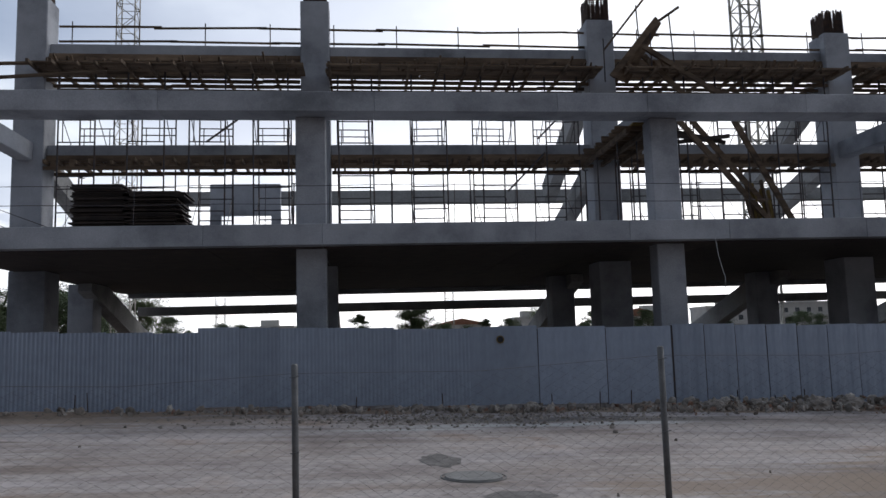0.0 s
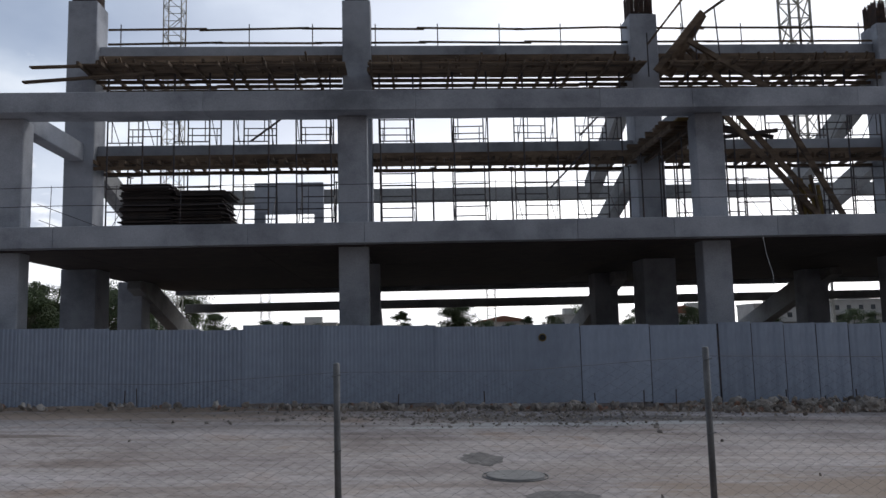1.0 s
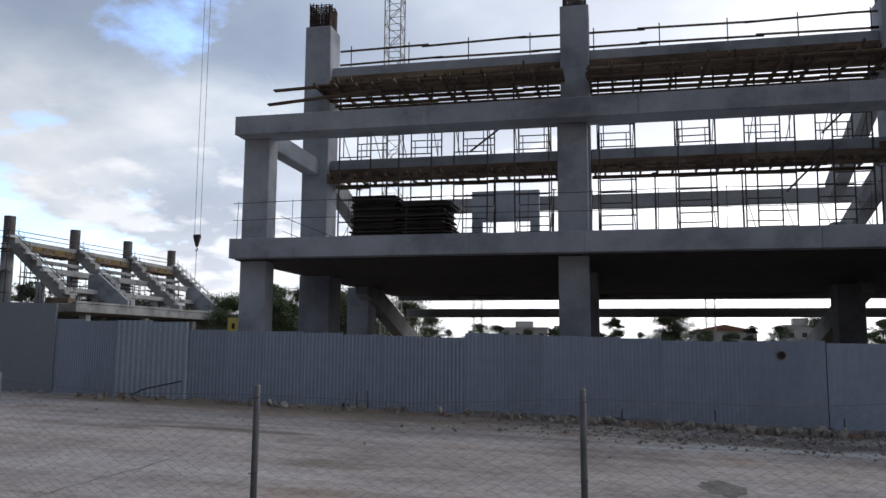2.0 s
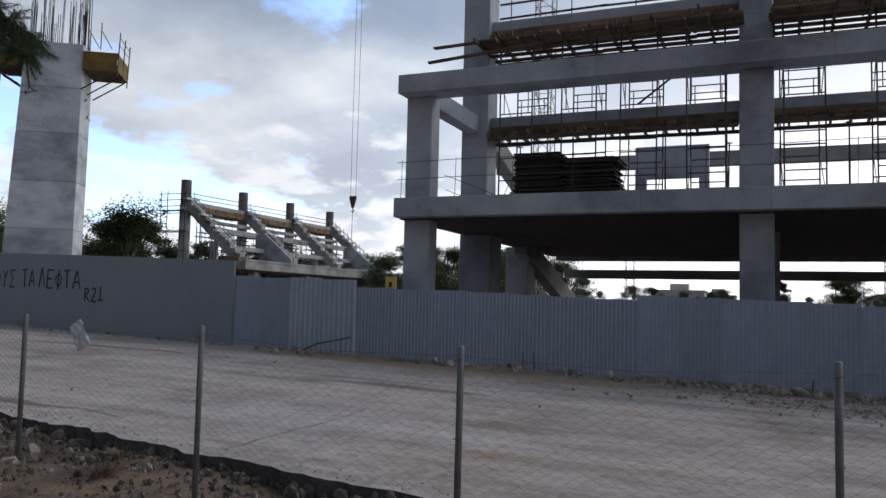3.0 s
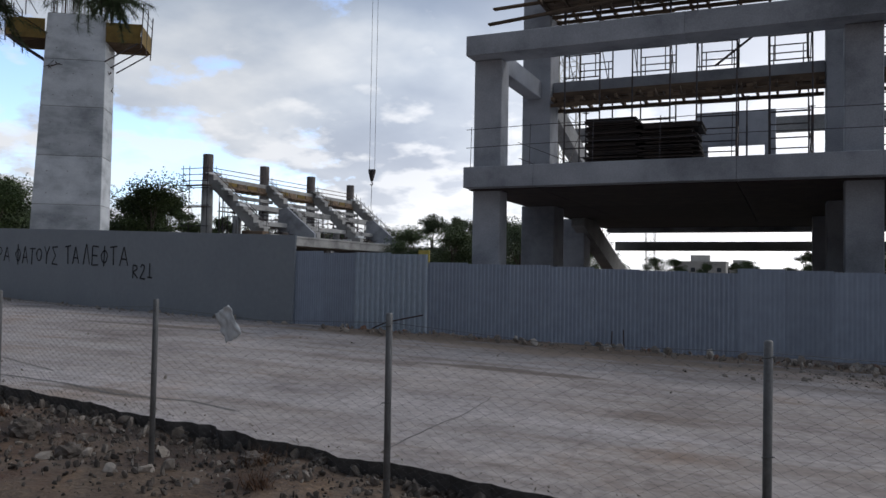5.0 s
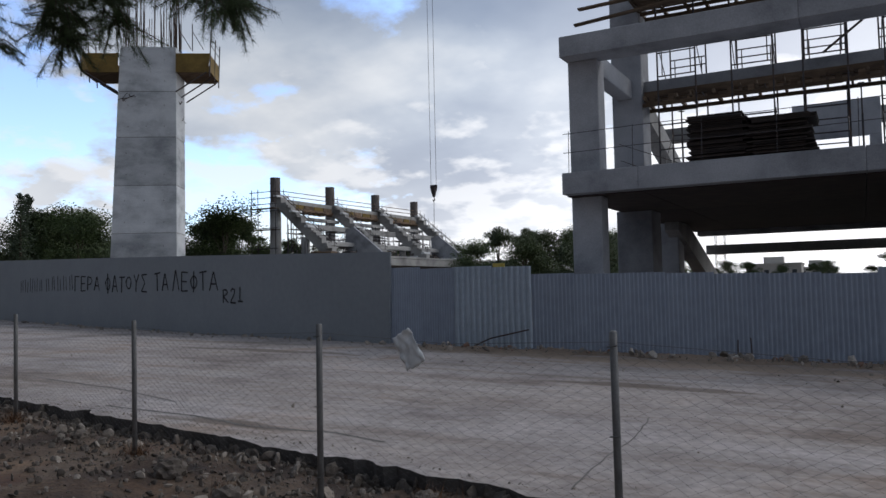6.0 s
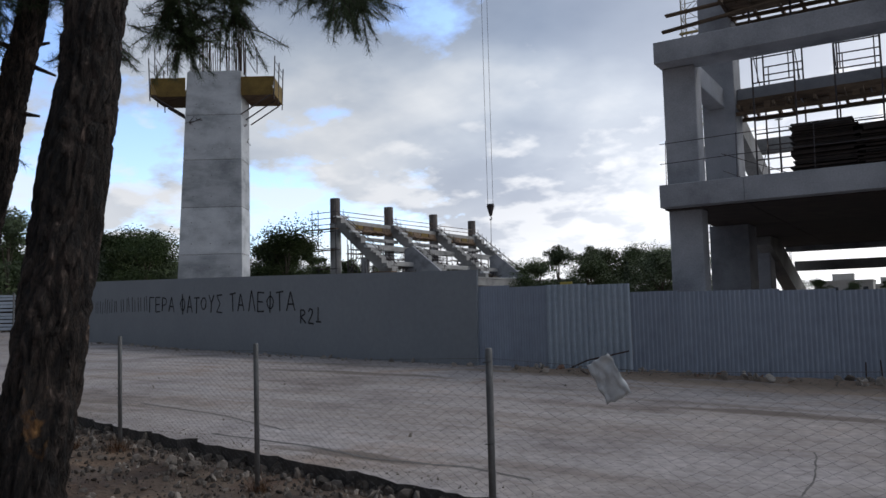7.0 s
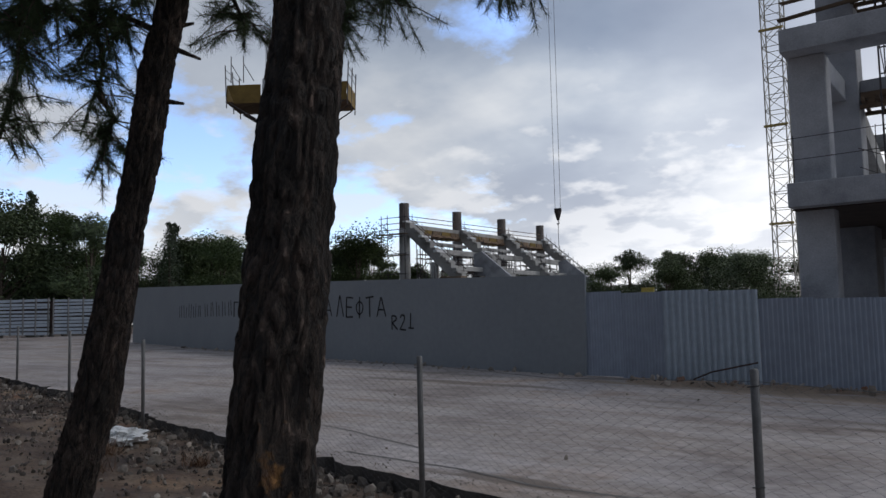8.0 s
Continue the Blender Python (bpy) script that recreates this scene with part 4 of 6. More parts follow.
for k in range(9):
    x = 12.6 + 0.09 * k
    part("timber", bar(bmesh.new(), (x, 24 + 0.05 * (k % 3), FLOOR_Z), (x + random.uniform(-.35, .1), 24.3, FLOOR_Z + random.uniform(0.9, 1.9)), 0.08, 0.1), YELLOW if k % 2 else TIMBER, pile)
for a, b in (((10.2, 24.5, 7.9), (11.6, 24.5, 7.75)), ((10.1, 24.3, 7.6), (12.1, 24.4, 7.85)), ((9.9, 24.6, 8.15), (12.0, 24.5, 7.65))):
    st = thing("timber_strut", "short stacked timber in the scaffold", "strut", ((a[0] + b[0]) / 2, a[1], b[2]), group="timber struts")
    part("timber", bar(bmesh.new(), a, b, 0.12, 0.12), TIMBER_DARK, st)
for a, b in (((-4.9, 25.7, 8.0), (-3.3, 25.7, 9.2)), ((4.9, 25.6, 6.3), (6.2, 25.6, 7.6)), ((6.0, 25.7, 8.1), (7.3, 25.7, 9.4))):
    st = thing("brace_tube", "diagonal dark steel brace tube", "brace", ((a[0] + b[0]) / 2, a[1], a[2]), group="brace tubes")
    part("tube", tube(bmesh.new(), [a, b], 0.035, 6), SCAFF, st)


# ---- stacks of formwork panels on the slab ----
def panel_stack(x0, x1, y0, y1, z1, splay):
    s = thing("panel_stack", "tall untidy stack of dark formwork panels on the slab", "panel stack", ((x0 + x1) / 2, (y0 + y1) / 2, FLOOR_Z), group="formwork panel stacks")
    n = round((z1 - FLOOR_Z) / 0.05)
    for k in range(n):
        z = FLOOR_Z + 0.05 * k
        dx, dy = random.uniform(-splay, splay), random.uniform(-splay, splay)
        part("panel", boxed(x0 + dx, x1 + dx + random.uniform(-splay, splay), y0 + dy, y1 + dy, z, z + random.uniform(0.028, 0.046)), TIMBER_DARK, s)


panel_stack(-8.2, -6.72, 23.4, 24.8, 6.16, 0.08)
panel_stack(-6.66, -5.2, 23.3, 24.7, 5.98, 0.12)

# ---- pylon with climbing platform ----
PYLON = pose(-43.50, 38.38, 0, 0, 0, 33)


def at_pylon(bm):
    bm.transform(PYLON)
    return bm


pylon = thing("concrete_pylon", "tall pale concrete pylon with visible pour joints", "pylon", (-45.4, 37.9, 0.9))
cuts = [0.6, 2.75, 5.7, 8.8, 11.95, 14.95, 17.9]
for z0, z1 in zip(cuts, cuts[1:]):
    bm = bmesh.new()
    wa, wb = 4.2 - 0.62 * (z0 - 4) / 13.5, 4.2 - 0.62 * (z1 - 4) / 13.5
    r = bmesh.ops.create_cube(bm, size=1)
    for v in r["verts"]:
        w = wb if v.co.z > 0 else wa
        v.co = Vector(((v.co.x - 0.5) * w, (v.co.y + 0.5) * 2.3, z1 - 0.025 if v.co.z > 0 else z0))
    bmesh.ops.bevel(bm, geom=bm.edges[:], offset=0.03, segments=1, affect='EDGES')
    part("lift", at_pylon(bm), CONCRETE_PALE, pylon)
    part("pour_joint", at_pylon(boxed(-wb + 0.03, -0.03, 0.03, 2.27, z1 - 0.03, z1 + 0.003)), CONCRETE_DARK, pylon)
    for k in range(3):
        for zz in (z0 + 0.7, z0 + 2.1):
            hole = bmesh.new()
            x = -wa * (0.2 + 0.3 * k)
            bmesh.ops.create_cone(hole, cap_ends=True, segments=8, radius1=0.035, radius2=0.035, depth=0.012, matrix=pose(x, -0.002, zz, 90))
            part("tie_hole", at_pylon(hole), CONCRETE_DARK, pylon)
for k in range(64):
    x = -random.choice((random.uniform(0.1, 0.7), random.uniform(2.5, 3.4), random.uniform(0.1, 3.4)))
    y = random.choice((0.15, 2.1, random.uniform(0.15, 2.1)))
    h = random.uniform(2.0, 4.6)
    part("starter_bar", at_pylon(tube(bmesh.new(), [(x, y, 17.8), (x + random.uniform(-.08, .08), y, 17.8 + h)], 0.022, 4)), REBAR, pylon)
for x, y, z in ((-3.4, -0.02, 14.5), (-2.9, -0.02, 14.6), (0.02, 0.9, 14.3), (0.02, 1.6, 13.4)):
    bm = bmesh.new()
    for k in range(5):
        tube(bm, [(x, y, z), (x + random.uniform(-.4, .5), y - 0.25, z + random.uniform(-.3, .3))], 0.02, 4)
    part("bent_bar", at_pylon(bm), REBAR, pylon)


def platform(name_x0, x1, out, side):
    p = thing("climbing_platform", "yellow climbing formwork platform on the pylon", "platform", (PYLON @ Vector((name_x0, 1, 16)))[:], group="climbing platforms")
    x0 = name_x0
    part("deck", at_pylon(boxed(x0, x1, -0.2, 2.6, 16.20, 16.30)), TIMBER, p)
    for y in (-0.25, 2.6):
        bm = bmesh.new()
        xs = (x0, x1)
        inset = 0.5
        v = [bm.verts.new((x0 + (inset if side < 0 else 0), y, 16.15)), bm.verts.new((x1 - (inset if side > 0 else 0) * 0.2, y, 16.15)), bm.verts.new((x1, y, 17.40)), bm.verts.new((x0, y, 17.40))]
        f = bm.faces.new(v)
        r = bmesh.ops.extrude_face_region(bm, geom=[f])
        for g in r["geom"]:
            if isinstance(g, bmesh.types.BMVert):
                g.co.y += 0.06
        part("panel", at_pylon(bm), YELLOW, p)
    xo = x0 if side < 0 else x1
    part("panel", at_pylon(boxed(xo - 0.03, xo + 0.03, -0.18, 2.58, 16.20, 17.35)), YELLOW, p)
    for y in (-0.3, 1.2, 2.66):
        part("rail_post", at_pylon(tube(bmesh.new(), [(xo, y, 15.85), (xo + side * 0.1, y, 18.75)], 0.04, 5)), SCAFF, p)
        part("bracket", at_pylon(tube(bmesh.new(), [(xo - side * 0.2, y, 16.15), ((x1 if side < 0 else x0), y, 14.85)], 0.05, 5)), SCAFF, p)
    for z in (17.95, 18.45):
        part("rail", at_pylon(tube(bmesh.new(), [(xo + side * 0.07, -0.3, z), (xo + side * 0.07, 2.66, z)], 0.025, 4)), SCAFF, p)
    for x in (x0 + 0.3, (x0 + x1) / 2):
        part("rail_post", at_pylon(tube(bmesh.new(), [(x, -0.28, 17.55), (x, -0.28, 19.35)], 0.035, 5)), SCAFF, p)
        part("stay", at_pylon(tube(bmesh.new(), [(x, -0.28, 18.85), (x + 0.7, -0.28, 17.65)], 0.025, 4)), SCAFF, p)


platform(-5.9, -3.62, 0, -1)
platform(0.03, 2.2, 0, 1)

# ---- far stand under construction ----
STAND_X, STAND_Y = -55.7, [62.6, 71.7, 80.8, 90.0]
stand = thing("unfinished_stand", "distant unfinished concrete grandstand with stepped raking beams", "grandstand", (-51, 76, 0))
for i, y in enumerate(STAND_Y):
    smooth(part("column", tube(bmesh.new(), [(STAND_X, y, 0), (STAND_X, y, 10.6)], 0.55, 16), CONCRETE_STAND, stand))
    head = part("column_head", tube(bmesh.new(), [(STAND_X, y, 10.4), (STAND_X, y, 13.1)], 0.5, 14), STANDCAGE, stand, "weathered grey-brown reinforcement cage of the column head")
    # stepped raking beam
    bm = bmesh.new()
    n, xa, za, xb, zb = 11, STAND_X + 0.4, 10.7, -48.6, 4.9
    prof = []
    for k in range(n):
        x, z = xa + (xb - xa) * k / n, za + (zb - za) * k / n
        prof += [(x, z + 0.35), (x + (xb - xa) / n * 0.98, z + 0.35)]
    prof += [(xb, zb - 0.6), (xa, za - 0.6)]
    fa = [bm.verts.new((x, y - 0.35, z)) for x, z in prof]
    fb = [bm.verts.new((x, y + 0.35, z)) for x, z in prof]
    bm.faces.new(fa)
    bm.faces.new(fb[::-1])
    for k in range(len(prof)):
        j = (k + 1) % len(prof)
        bm.faces.new((fa[k], fb[k], fb[j], fa[j]))
    bmesh.ops.recalc_face_normals(bm, faces=bm.faces)
    part("raking_beam", bm, CONCRETE_STAND, stand)
    smooth(part("column", tube(bmesh.new(), [(-52.0, y, 0), (-52.0, y, 7.0)], 0.4, 12), CONCRETE_STAND, stand))
    part("column", boxed(-47.6, -46.9, y - 0.35, y + 0.35, 0, 4.0, bevel=0.03), CONCRETE_STAND, stand)
    if i in (1, 3):
        bm = bmesh.new()
        prof = [(-51.6, 8.1), (-50.6, 8.3), (-47.2, 5.6), (-47.2, 5.05), (-51.6, 5.05)]
        fa = [bm.verts.new((x, y - 3.0, z)) for x, z in prof]
        fb = [bm.verts.new((x, y - 2.7, z)) for x, z in prof]
        bm.faces.new(fa)
        bm.faces.new(fb[::-1])
        for k in range(5):
            bm.faces.new((fa[k], fb[k], fb[(k + 1) % 5], fa[(k + 1) % 5]))
        part("stair_wall", bm, CONCRETE, stand)
    part("stair_rail", tube(bmesh.new(), [(STAND_X + 0.6, y + 0.4, 11.6), (-48.6, y + 0.4, 6.2)], 0.03, 4), SCAFF, stand)
for (ya, yb) in zip(STAND_Y, STAND_Y[1:]):
    part("top_beam", boxed(STAND_X - 0.1, STAND_X + 0.6, ya + 0.36, yb - 0.36, 10.3, 11.0, bevel=0.03), CONCRETE_STAND, stand)
    part("mid_beam", boxed(-53.2, -52.6, ya + 0.36, yb - 0.36, 7.9, 8.45, bevel=0.03), CONCRETE_STAND, stand)
    part("formwork_board", boxed(STAND_X + 0.1, STAND_X + 0.75, ya + 0.5, yb - 0.5, 9.98, 10.2), TIMBER, stand)
    for z in (11.3, 11.75):
        part("rail", tube(bmesh.new(), [(STAND_X + 0.6, ya, z), (STAND_X + 0.6, yb - 1.0, z + 0.1)], 0.04, 4), TIMBER, stand)
for (ya, yb) in zip(STAND_Y, STAND_Y[1:]):
    part("mid_beam", boxed(-51.0, -50.5, ya + 0.36, yb - 0.36, 6.2, 6.65, bevel=0.03), CONCRETE_STAND, stand)
    part("mid_beam", boxed(-54.6, -54.2, ya + 0.36, yb - 0.36, 8.95, 9.3, bevel=0.03), CONCRETE_STAND, stand)
    for k in range(5):
        y0 = ya + 0.5 + (yb - ya - 1.0) * k / 5
        part("formwork_panel", boxed(STAND_X + 0.62, STAND_X + 0.7, y0, y0 + (yb - ya - 1.0) / 5 - random.uniform(0.03, 0.3), 9.75 + random.uniform(0, .12), 10.6), YELLOW if k % 2 else TIMBER, stand)
    for k in range(9):
        y0 = ya + 0.6 + (yb - ya - 1.2) * k / 9
        part("joist", bar(bmesh.new(), (STAND_X - 0.5, y0, 9.86), (STAND_X + 1.2 + random.uniform(0, .3), y0, 9.86), 0.12, 0.14), TIMBER, stand)
    for k in range(8):
        x = random.uniform(-54.4, -50.4)
        z = 10.2 - (x - STAND_X) * 0.82 - random.uniform(0.2, 1.4)
        part("ledger", tube(bmesh.new(), [(x, ya + random.uniform(0, 2), z), (x, yb - random.uniform(0, 2), z + random.uniform(-.2, .2))], 0.045, 4), SCAFF, stand)
        part("brace", tube(bmesh.new(), [(x, ya + 1 + k * 0.8, max(5.0, z - 2)), (x + random.uniform(-.3, .3), ya + 2.4 + k * 0.8, z)], 0.04, 4), SCAFF, stand)
for i, y in enumerate(STAND_Y):
    # precast step blocks laid on the raking beam, and a handrail with its posts
    for k in range(11):
        x, z = STAND_X + 0.4 + 6.7 * k / 11, 11.05 - 5.8 * k / 11
        if (k + i) % 4 != 1:
            part("step_block", boxed(x + 0.05, x + 0.5, y - random.uniform(0.5, 0.9), y + random.uniform(0.5, 0.95), z + 0.004, z + random.uniform(0.16, 0.26), bevel=0.02), PAPER if (k + i) % 3 == 0 else CONCRETE_STAND, stand)
        part("rail_post", tube(bmesh.new(), [(x + 0.3, y + 0.4, z), (x + 0.3, y + 0.4, z + 0.95)], 0.03, 4), SCAFF, stand)
    part("stair_rail", tube(bmesh.new(), [(STAND_X + 0.6, y - 0.42, 11.75), (-48.6, y - 0.42, 6.35)], 0.035, 4), SCAFF, stand)
# Dark wall added under the deck to stand in for the shade there.
part("back_wall", boxed(-53.6, -53.3, 60.6, 101, 0, 4.19), CONCRETE_DARK, stand)
part("deck_slab", boxed(-53.5, -46.6, 60.5, 101, 4.2, 4.95, bevel=0.04), CONCRETE_STAND, stand)
part("deck_kerb", boxed(-47.0, -46.55, 60.4, 101, 4.95, 5.15, bevel=0.02), CONCRETE_STAND, stand)
for k in range(110):
    y = random.uniform(61, 92)
    x = random.uniform(-54.5, -49)
    z0 = 5.0
    z1 = 10.4 - (x - STAND_X) * 0.82
    if z1 > z0 + 0.5:
        part("scaffold_tube", tube(bmesh.new(), [(x, y, z0), (x, y, z1)], 0.045, 4), SCAFF, stand)
        if k % 2:
            part("scaffold_tube", tube(bmesh.new(), [(x, y, z0 + 0.5), (x, y + 1.5, min(z1, z0 + 2.2))], 0.04, 4), SCAFF, stand)
        if k % 3 == 0:
            part("plank", boxed(x - 0.3, x + 0.3, y, y + random.uniform(1, 2.6), z1 - 0.9, z1 - 0.84), TIMBER, stand)
edge = thing("end_scaffold", "dark scaffold platform round the end column of the far stand", "scaffold", (-56, 62, 0))
for dx, dy in ((-1.2, -1.2), (1.0, -1.2), (-1.2, 1.2), (-2.0, -1.2)):
    part("leg", tube(bmesh.new(), [(STAND_X + dx, 62.6 + dy, 0), (STAND_X + dx, 62.6 + dy, 11.9)], 0.04, 5), SCAFF, edge)
for z in (6.0, 8.0, 9.7, 10.4, 11.0, 11.6):
    part("rail", tube(bmesh.new(), [(STAND_X - 2.3, 61.4, z), (STAND_X + 1.2, 61.4, z)], 0.04, 5), SCAFF, edge)
for z in (7.9, 10.0):
    part("deck", boxed(STAND_X - 2.3, STAND_X + 1.0, 61.2, 62.0, z - 0.06, z), TIMBER, edge)
for k in range(12):
    a = (random.uniform(-54, -48), random.uniform(61.5, 95), 4.95)
    cr = thing("site_crate", "small heap of stored site material on the deck", "crate", a, group="stored material on the far deck")
    w, h = random.uniform(0.4, 1.1), random.uniform(0.3, 0.9)
    part("block", boxed(a[0] - w, a[0] + w, a[1] - 0.5, a[1] + 0.5, a[2], a[2] + h, bevel=0.04), (TIMBER, PAPER, TIMBER_DARK)[k % 3], cr)


# ---- stand and pylon scaled about the camera's eye to fit its view ----
EYE_NEAR_7S = Vector((-5.34, 1.92, 1.64))


def scale_from_eye(ob, k):
    ob.matrix_basis = Matrix.Translation(EYE_NEAR_7S) @ Matrix.Scale(k, 4) @ Matrix.Translation(-EYE_NEAR_7S) @ ob.matrix_basis


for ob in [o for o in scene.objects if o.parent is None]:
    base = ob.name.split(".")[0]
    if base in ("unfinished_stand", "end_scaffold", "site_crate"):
        scale_from_eye(ob, 1.3)
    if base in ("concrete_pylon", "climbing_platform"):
        scale_from_eye(ob, 1.265)


# ---- tower cranes ----
def mast(x, y, w, z1, mat, label, bay, lean=0.0):
    m = thing("tower_crane", label, "crane", (x, y, 0), group="tower cranes")
    h = w / 2
    for sx in (-h, h):
        for sy in (-h, h):
            part("chord", bar(bmesh.new(), (x + sx, y + sy, -0.3), (x + sx, y + sy, z1), 0.13), mat, m)
    z = 0.0
    k = 0
    while z < z1 - bay:
        lace, tie = bmesh.new(), bmesh.new()
        for (ax, ay), (bx, by) in (((-h, -h), (h, -h)), ((h, -h), (h, h)), ((h, h), (-h, h)), ((-h, h), (-h, -h))):
            bar(tie, (x + ax, y + ay, z), (x + bx, y + by, z), 0.07)
            p, q = ((ax, ay), (bx, by)) if k % 2 else ((bx, by), (ax, ay))
            bar(lace, (x + p[0], y + p[1], z), (x + q[0], y + q[1], z + bay), 0.07)
        part("lacing", lace, mat, m)
        part("tie_frame", tie, mat, m)
        z += bay
        k += 1
    part("base_block", boxed(x - 2.2, x + 2.2, y - 2.2, y + 2.2, -0.4, 0.5, bevel=0.05), CONCRETE_STAND, m)
    return m


crane_a = mast(-29.6, 103.1, 2.3, 98, CRANE_PALE, "pale yellow lattice tower crane mast behind the building", 2.0)
for z in (12.0, 24.0, 36.0):
    part("landing", boxed(-31.0, -28.2, 101.7, 102.0, z, z + 0.25), CRANE, crane_a)
mast(27.2, 50.8, 1.45, 40, CRANE_PALE, "pale lattice tower crane mast behind the frame", 1.6)
mast(-36, 211, 2.2, 14, CRANE_PALE, "distant lattice crane mast seen under the slab", 1.8)
mast(24, 211, 2.2, 18, CRANE_PALE, "distant lattice crane mast seen under the slab", 1.8)
HX, HY, HZ, HS = -80.6, 141.5, 21.5, 2.2   # hook block, far behind the stand
hook = thing("crane_hook", "hanging crane hook block on two thin cables", "crane hook", (HX, HY, HZ))
blk = bmesh.new()
bmesh.ops.create_cone(blk, cap_ends=True, segments=10, radius1=0.12 * HS, radius2=0.36 * HS, depth=0.9 * HS, matrix=pose(HX, HY, HZ))
part("block", blk, SCAFF, hook)
part("sheave", boxed(HX - 0.34 * HS, HX + 0.34 * HS, HY - 0.2, HY + 0.2, HZ + 0.4 * HS, HZ + 0.66 * HS, bevel=0.05), SCAFF, hook)
part("hook", tube(bmesh.new(), [(HX, HY, HZ - 0.5 * HS), (HX + 0.1 * HS, HY, HZ - 0.72 * HS), (HX - 0.02, HY, HZ - 0.88 * HS), (HX - 0.12 * HS, HY, HZ - 0.72 * HS)], 0.12, 5), SCAFF, hook)
for dx in (-0.6, 0.6):
    part("cable", tube(bmesh.new(), [(HX + dx, HY, HZ + 1.2), (HX + dx * 1.1, HY, 98.3)], 0.045, 4), SCAFF, hook)
part("sling", tube(bmesh.new(), [(HX, HY, HZ - 1.6), (HX - 0.1, HY, HZ - 9)], 0.06, 4), SCAFF, hook)
for dy, dz in ((-1, 0), (1, 0), (0, 1.8)):
    part("jib_chord", bar(bmesh.new(), (-14.6, 92.2 + dy, 98 + dz), (-92, 149.7 + dy, 98 + dz), 0.2), CRANE_PALE, crane_a)
for k in range(40):
    f0, f1 = k / 40, (k + 1) / 40
    xa, ya, xb, yb = -14.6 - 77.4 * f0, 92.2 + 57.5 * f0, -14.6 - 77.4 * f1, 92.2 + 57.5 * f1
    lace = bmesh.new()
    bar(lace, (xa, ya - 1, 98), ((xa + xb) / 2, (ya + yb) / 2, 99.8), 0.1)
    bar(lace, ((xa + xb) / 2, (ya + yb) / 2, 99.8), (xb, yb + 1, 98), 0.1)
    part("jib_lacing", lace, CRANE_PALE, crane_a)
part("cab", boxed(-28.2, -26.8, 101.5, 103.5, 95.5, 98, bevel=0.1), CRANE_PALE, crane_a)


# ---- trees ----
def blades(bm, centre, radius, count, size, squash=1.0, rng=random):
    """A clump of small leaf blades round a centre."""
    for _ in range(count):
        d = Vector((rng.gauss(0, 1), rng.gauss(0, 1), rng.gauss(0, 1) * squash)).normalized() * radius * rng.random() ** 0.45
        d.z *= squash
        p = Vector(centre) + d
        a = Vector((rng.gauss(0, 1), rng.gauss(0, 1), rng.gauss(0, 1))).normalized()
        b = a.orthogonal().normalized()
        s = size * rng.uniform(0.6, 1.3)
        vs = [bm.verts.new(p + a * s), bm.verts.new(p + b * s * 0.45), bm.verts.new(p - a * s * 0.8), bm.verts.new(p - b * s * 0.45)]
        bm.faces.new(vs)


def broad_tree(h, spread, rng):
    t = thing("tree", "dark green leafy tree beyond the site", "tree", group="trees beyond the site")
    bm = bmesh.new()
    top = Vector((rng.uniform(-.4, .4), rng.uniform(-.4, .4), h * 0.7))
    tube(bm, [(0, 0, -0.4), tuple(top * 0.5 + Vector((0.1, 0, 0))), tuple(top)], [0.22, 0.15, 0.06], 7)
    crown = bmesh.new()
    for k in range(rng.randint(12, 16)):
        a = rng.uniform(0, math.tau)
        f = rng.uniform(0.22, 0.98)
        wide = spread * math.sin(math.pi * min(0.95, 0.18 + 0.8 * f)) * rng.uniform(0.45, 1.0)
        c = Vector((math.cos(a) * wide, math.sin(a) * wide, h * f * rng.uniform(0.9, 1.0)))
        tube(bm, [tuple(top * min(1, f * 0.75)), tuple(c)], [0.06, 0.02], 5)
        r = spread * rng.uniform(0.30, 0.52)
        for _ in range(5):
            cc = c + Vector((rng.gauss(0, .5), rng.gauss(0, .5), rng.gauss(0, .35))) * r
            blades(crown, cc, r * rng.uniform(0.6, 1.0), 190, 0.14, 0.8, rng)
    part("trunk", bm, TRUNK, t)
    part("crown", crown, LEAF, t)
    return t


def cypress(h, rng):
    t = thing("cypress", "slim dark cypress in the tree belt", "tree", group="cypresses beyond the site")
    part("trunk", tube(bmesh.new(), [(0, 0, -0.4), (0, 0, h * 0.9)], [0.16, 0.03], 6), TRUNK, t)
    crown = bmesh.new()
    for k in range(34):
        f = (k + 1) / 35
        r = 0.10 * h * math.sin(math.pi * min(0.97, f ** 0.6 * 0.95 + 0.03)) + 0.08
        blades(crown, (rng.gauss(0, .12), rng.gauss(0, .12), h * (0.05 + 0.93 * f)), r, 110, 0.10, 1.3, rng)
    part("crown", crown, CYPRESS, t)
    return t


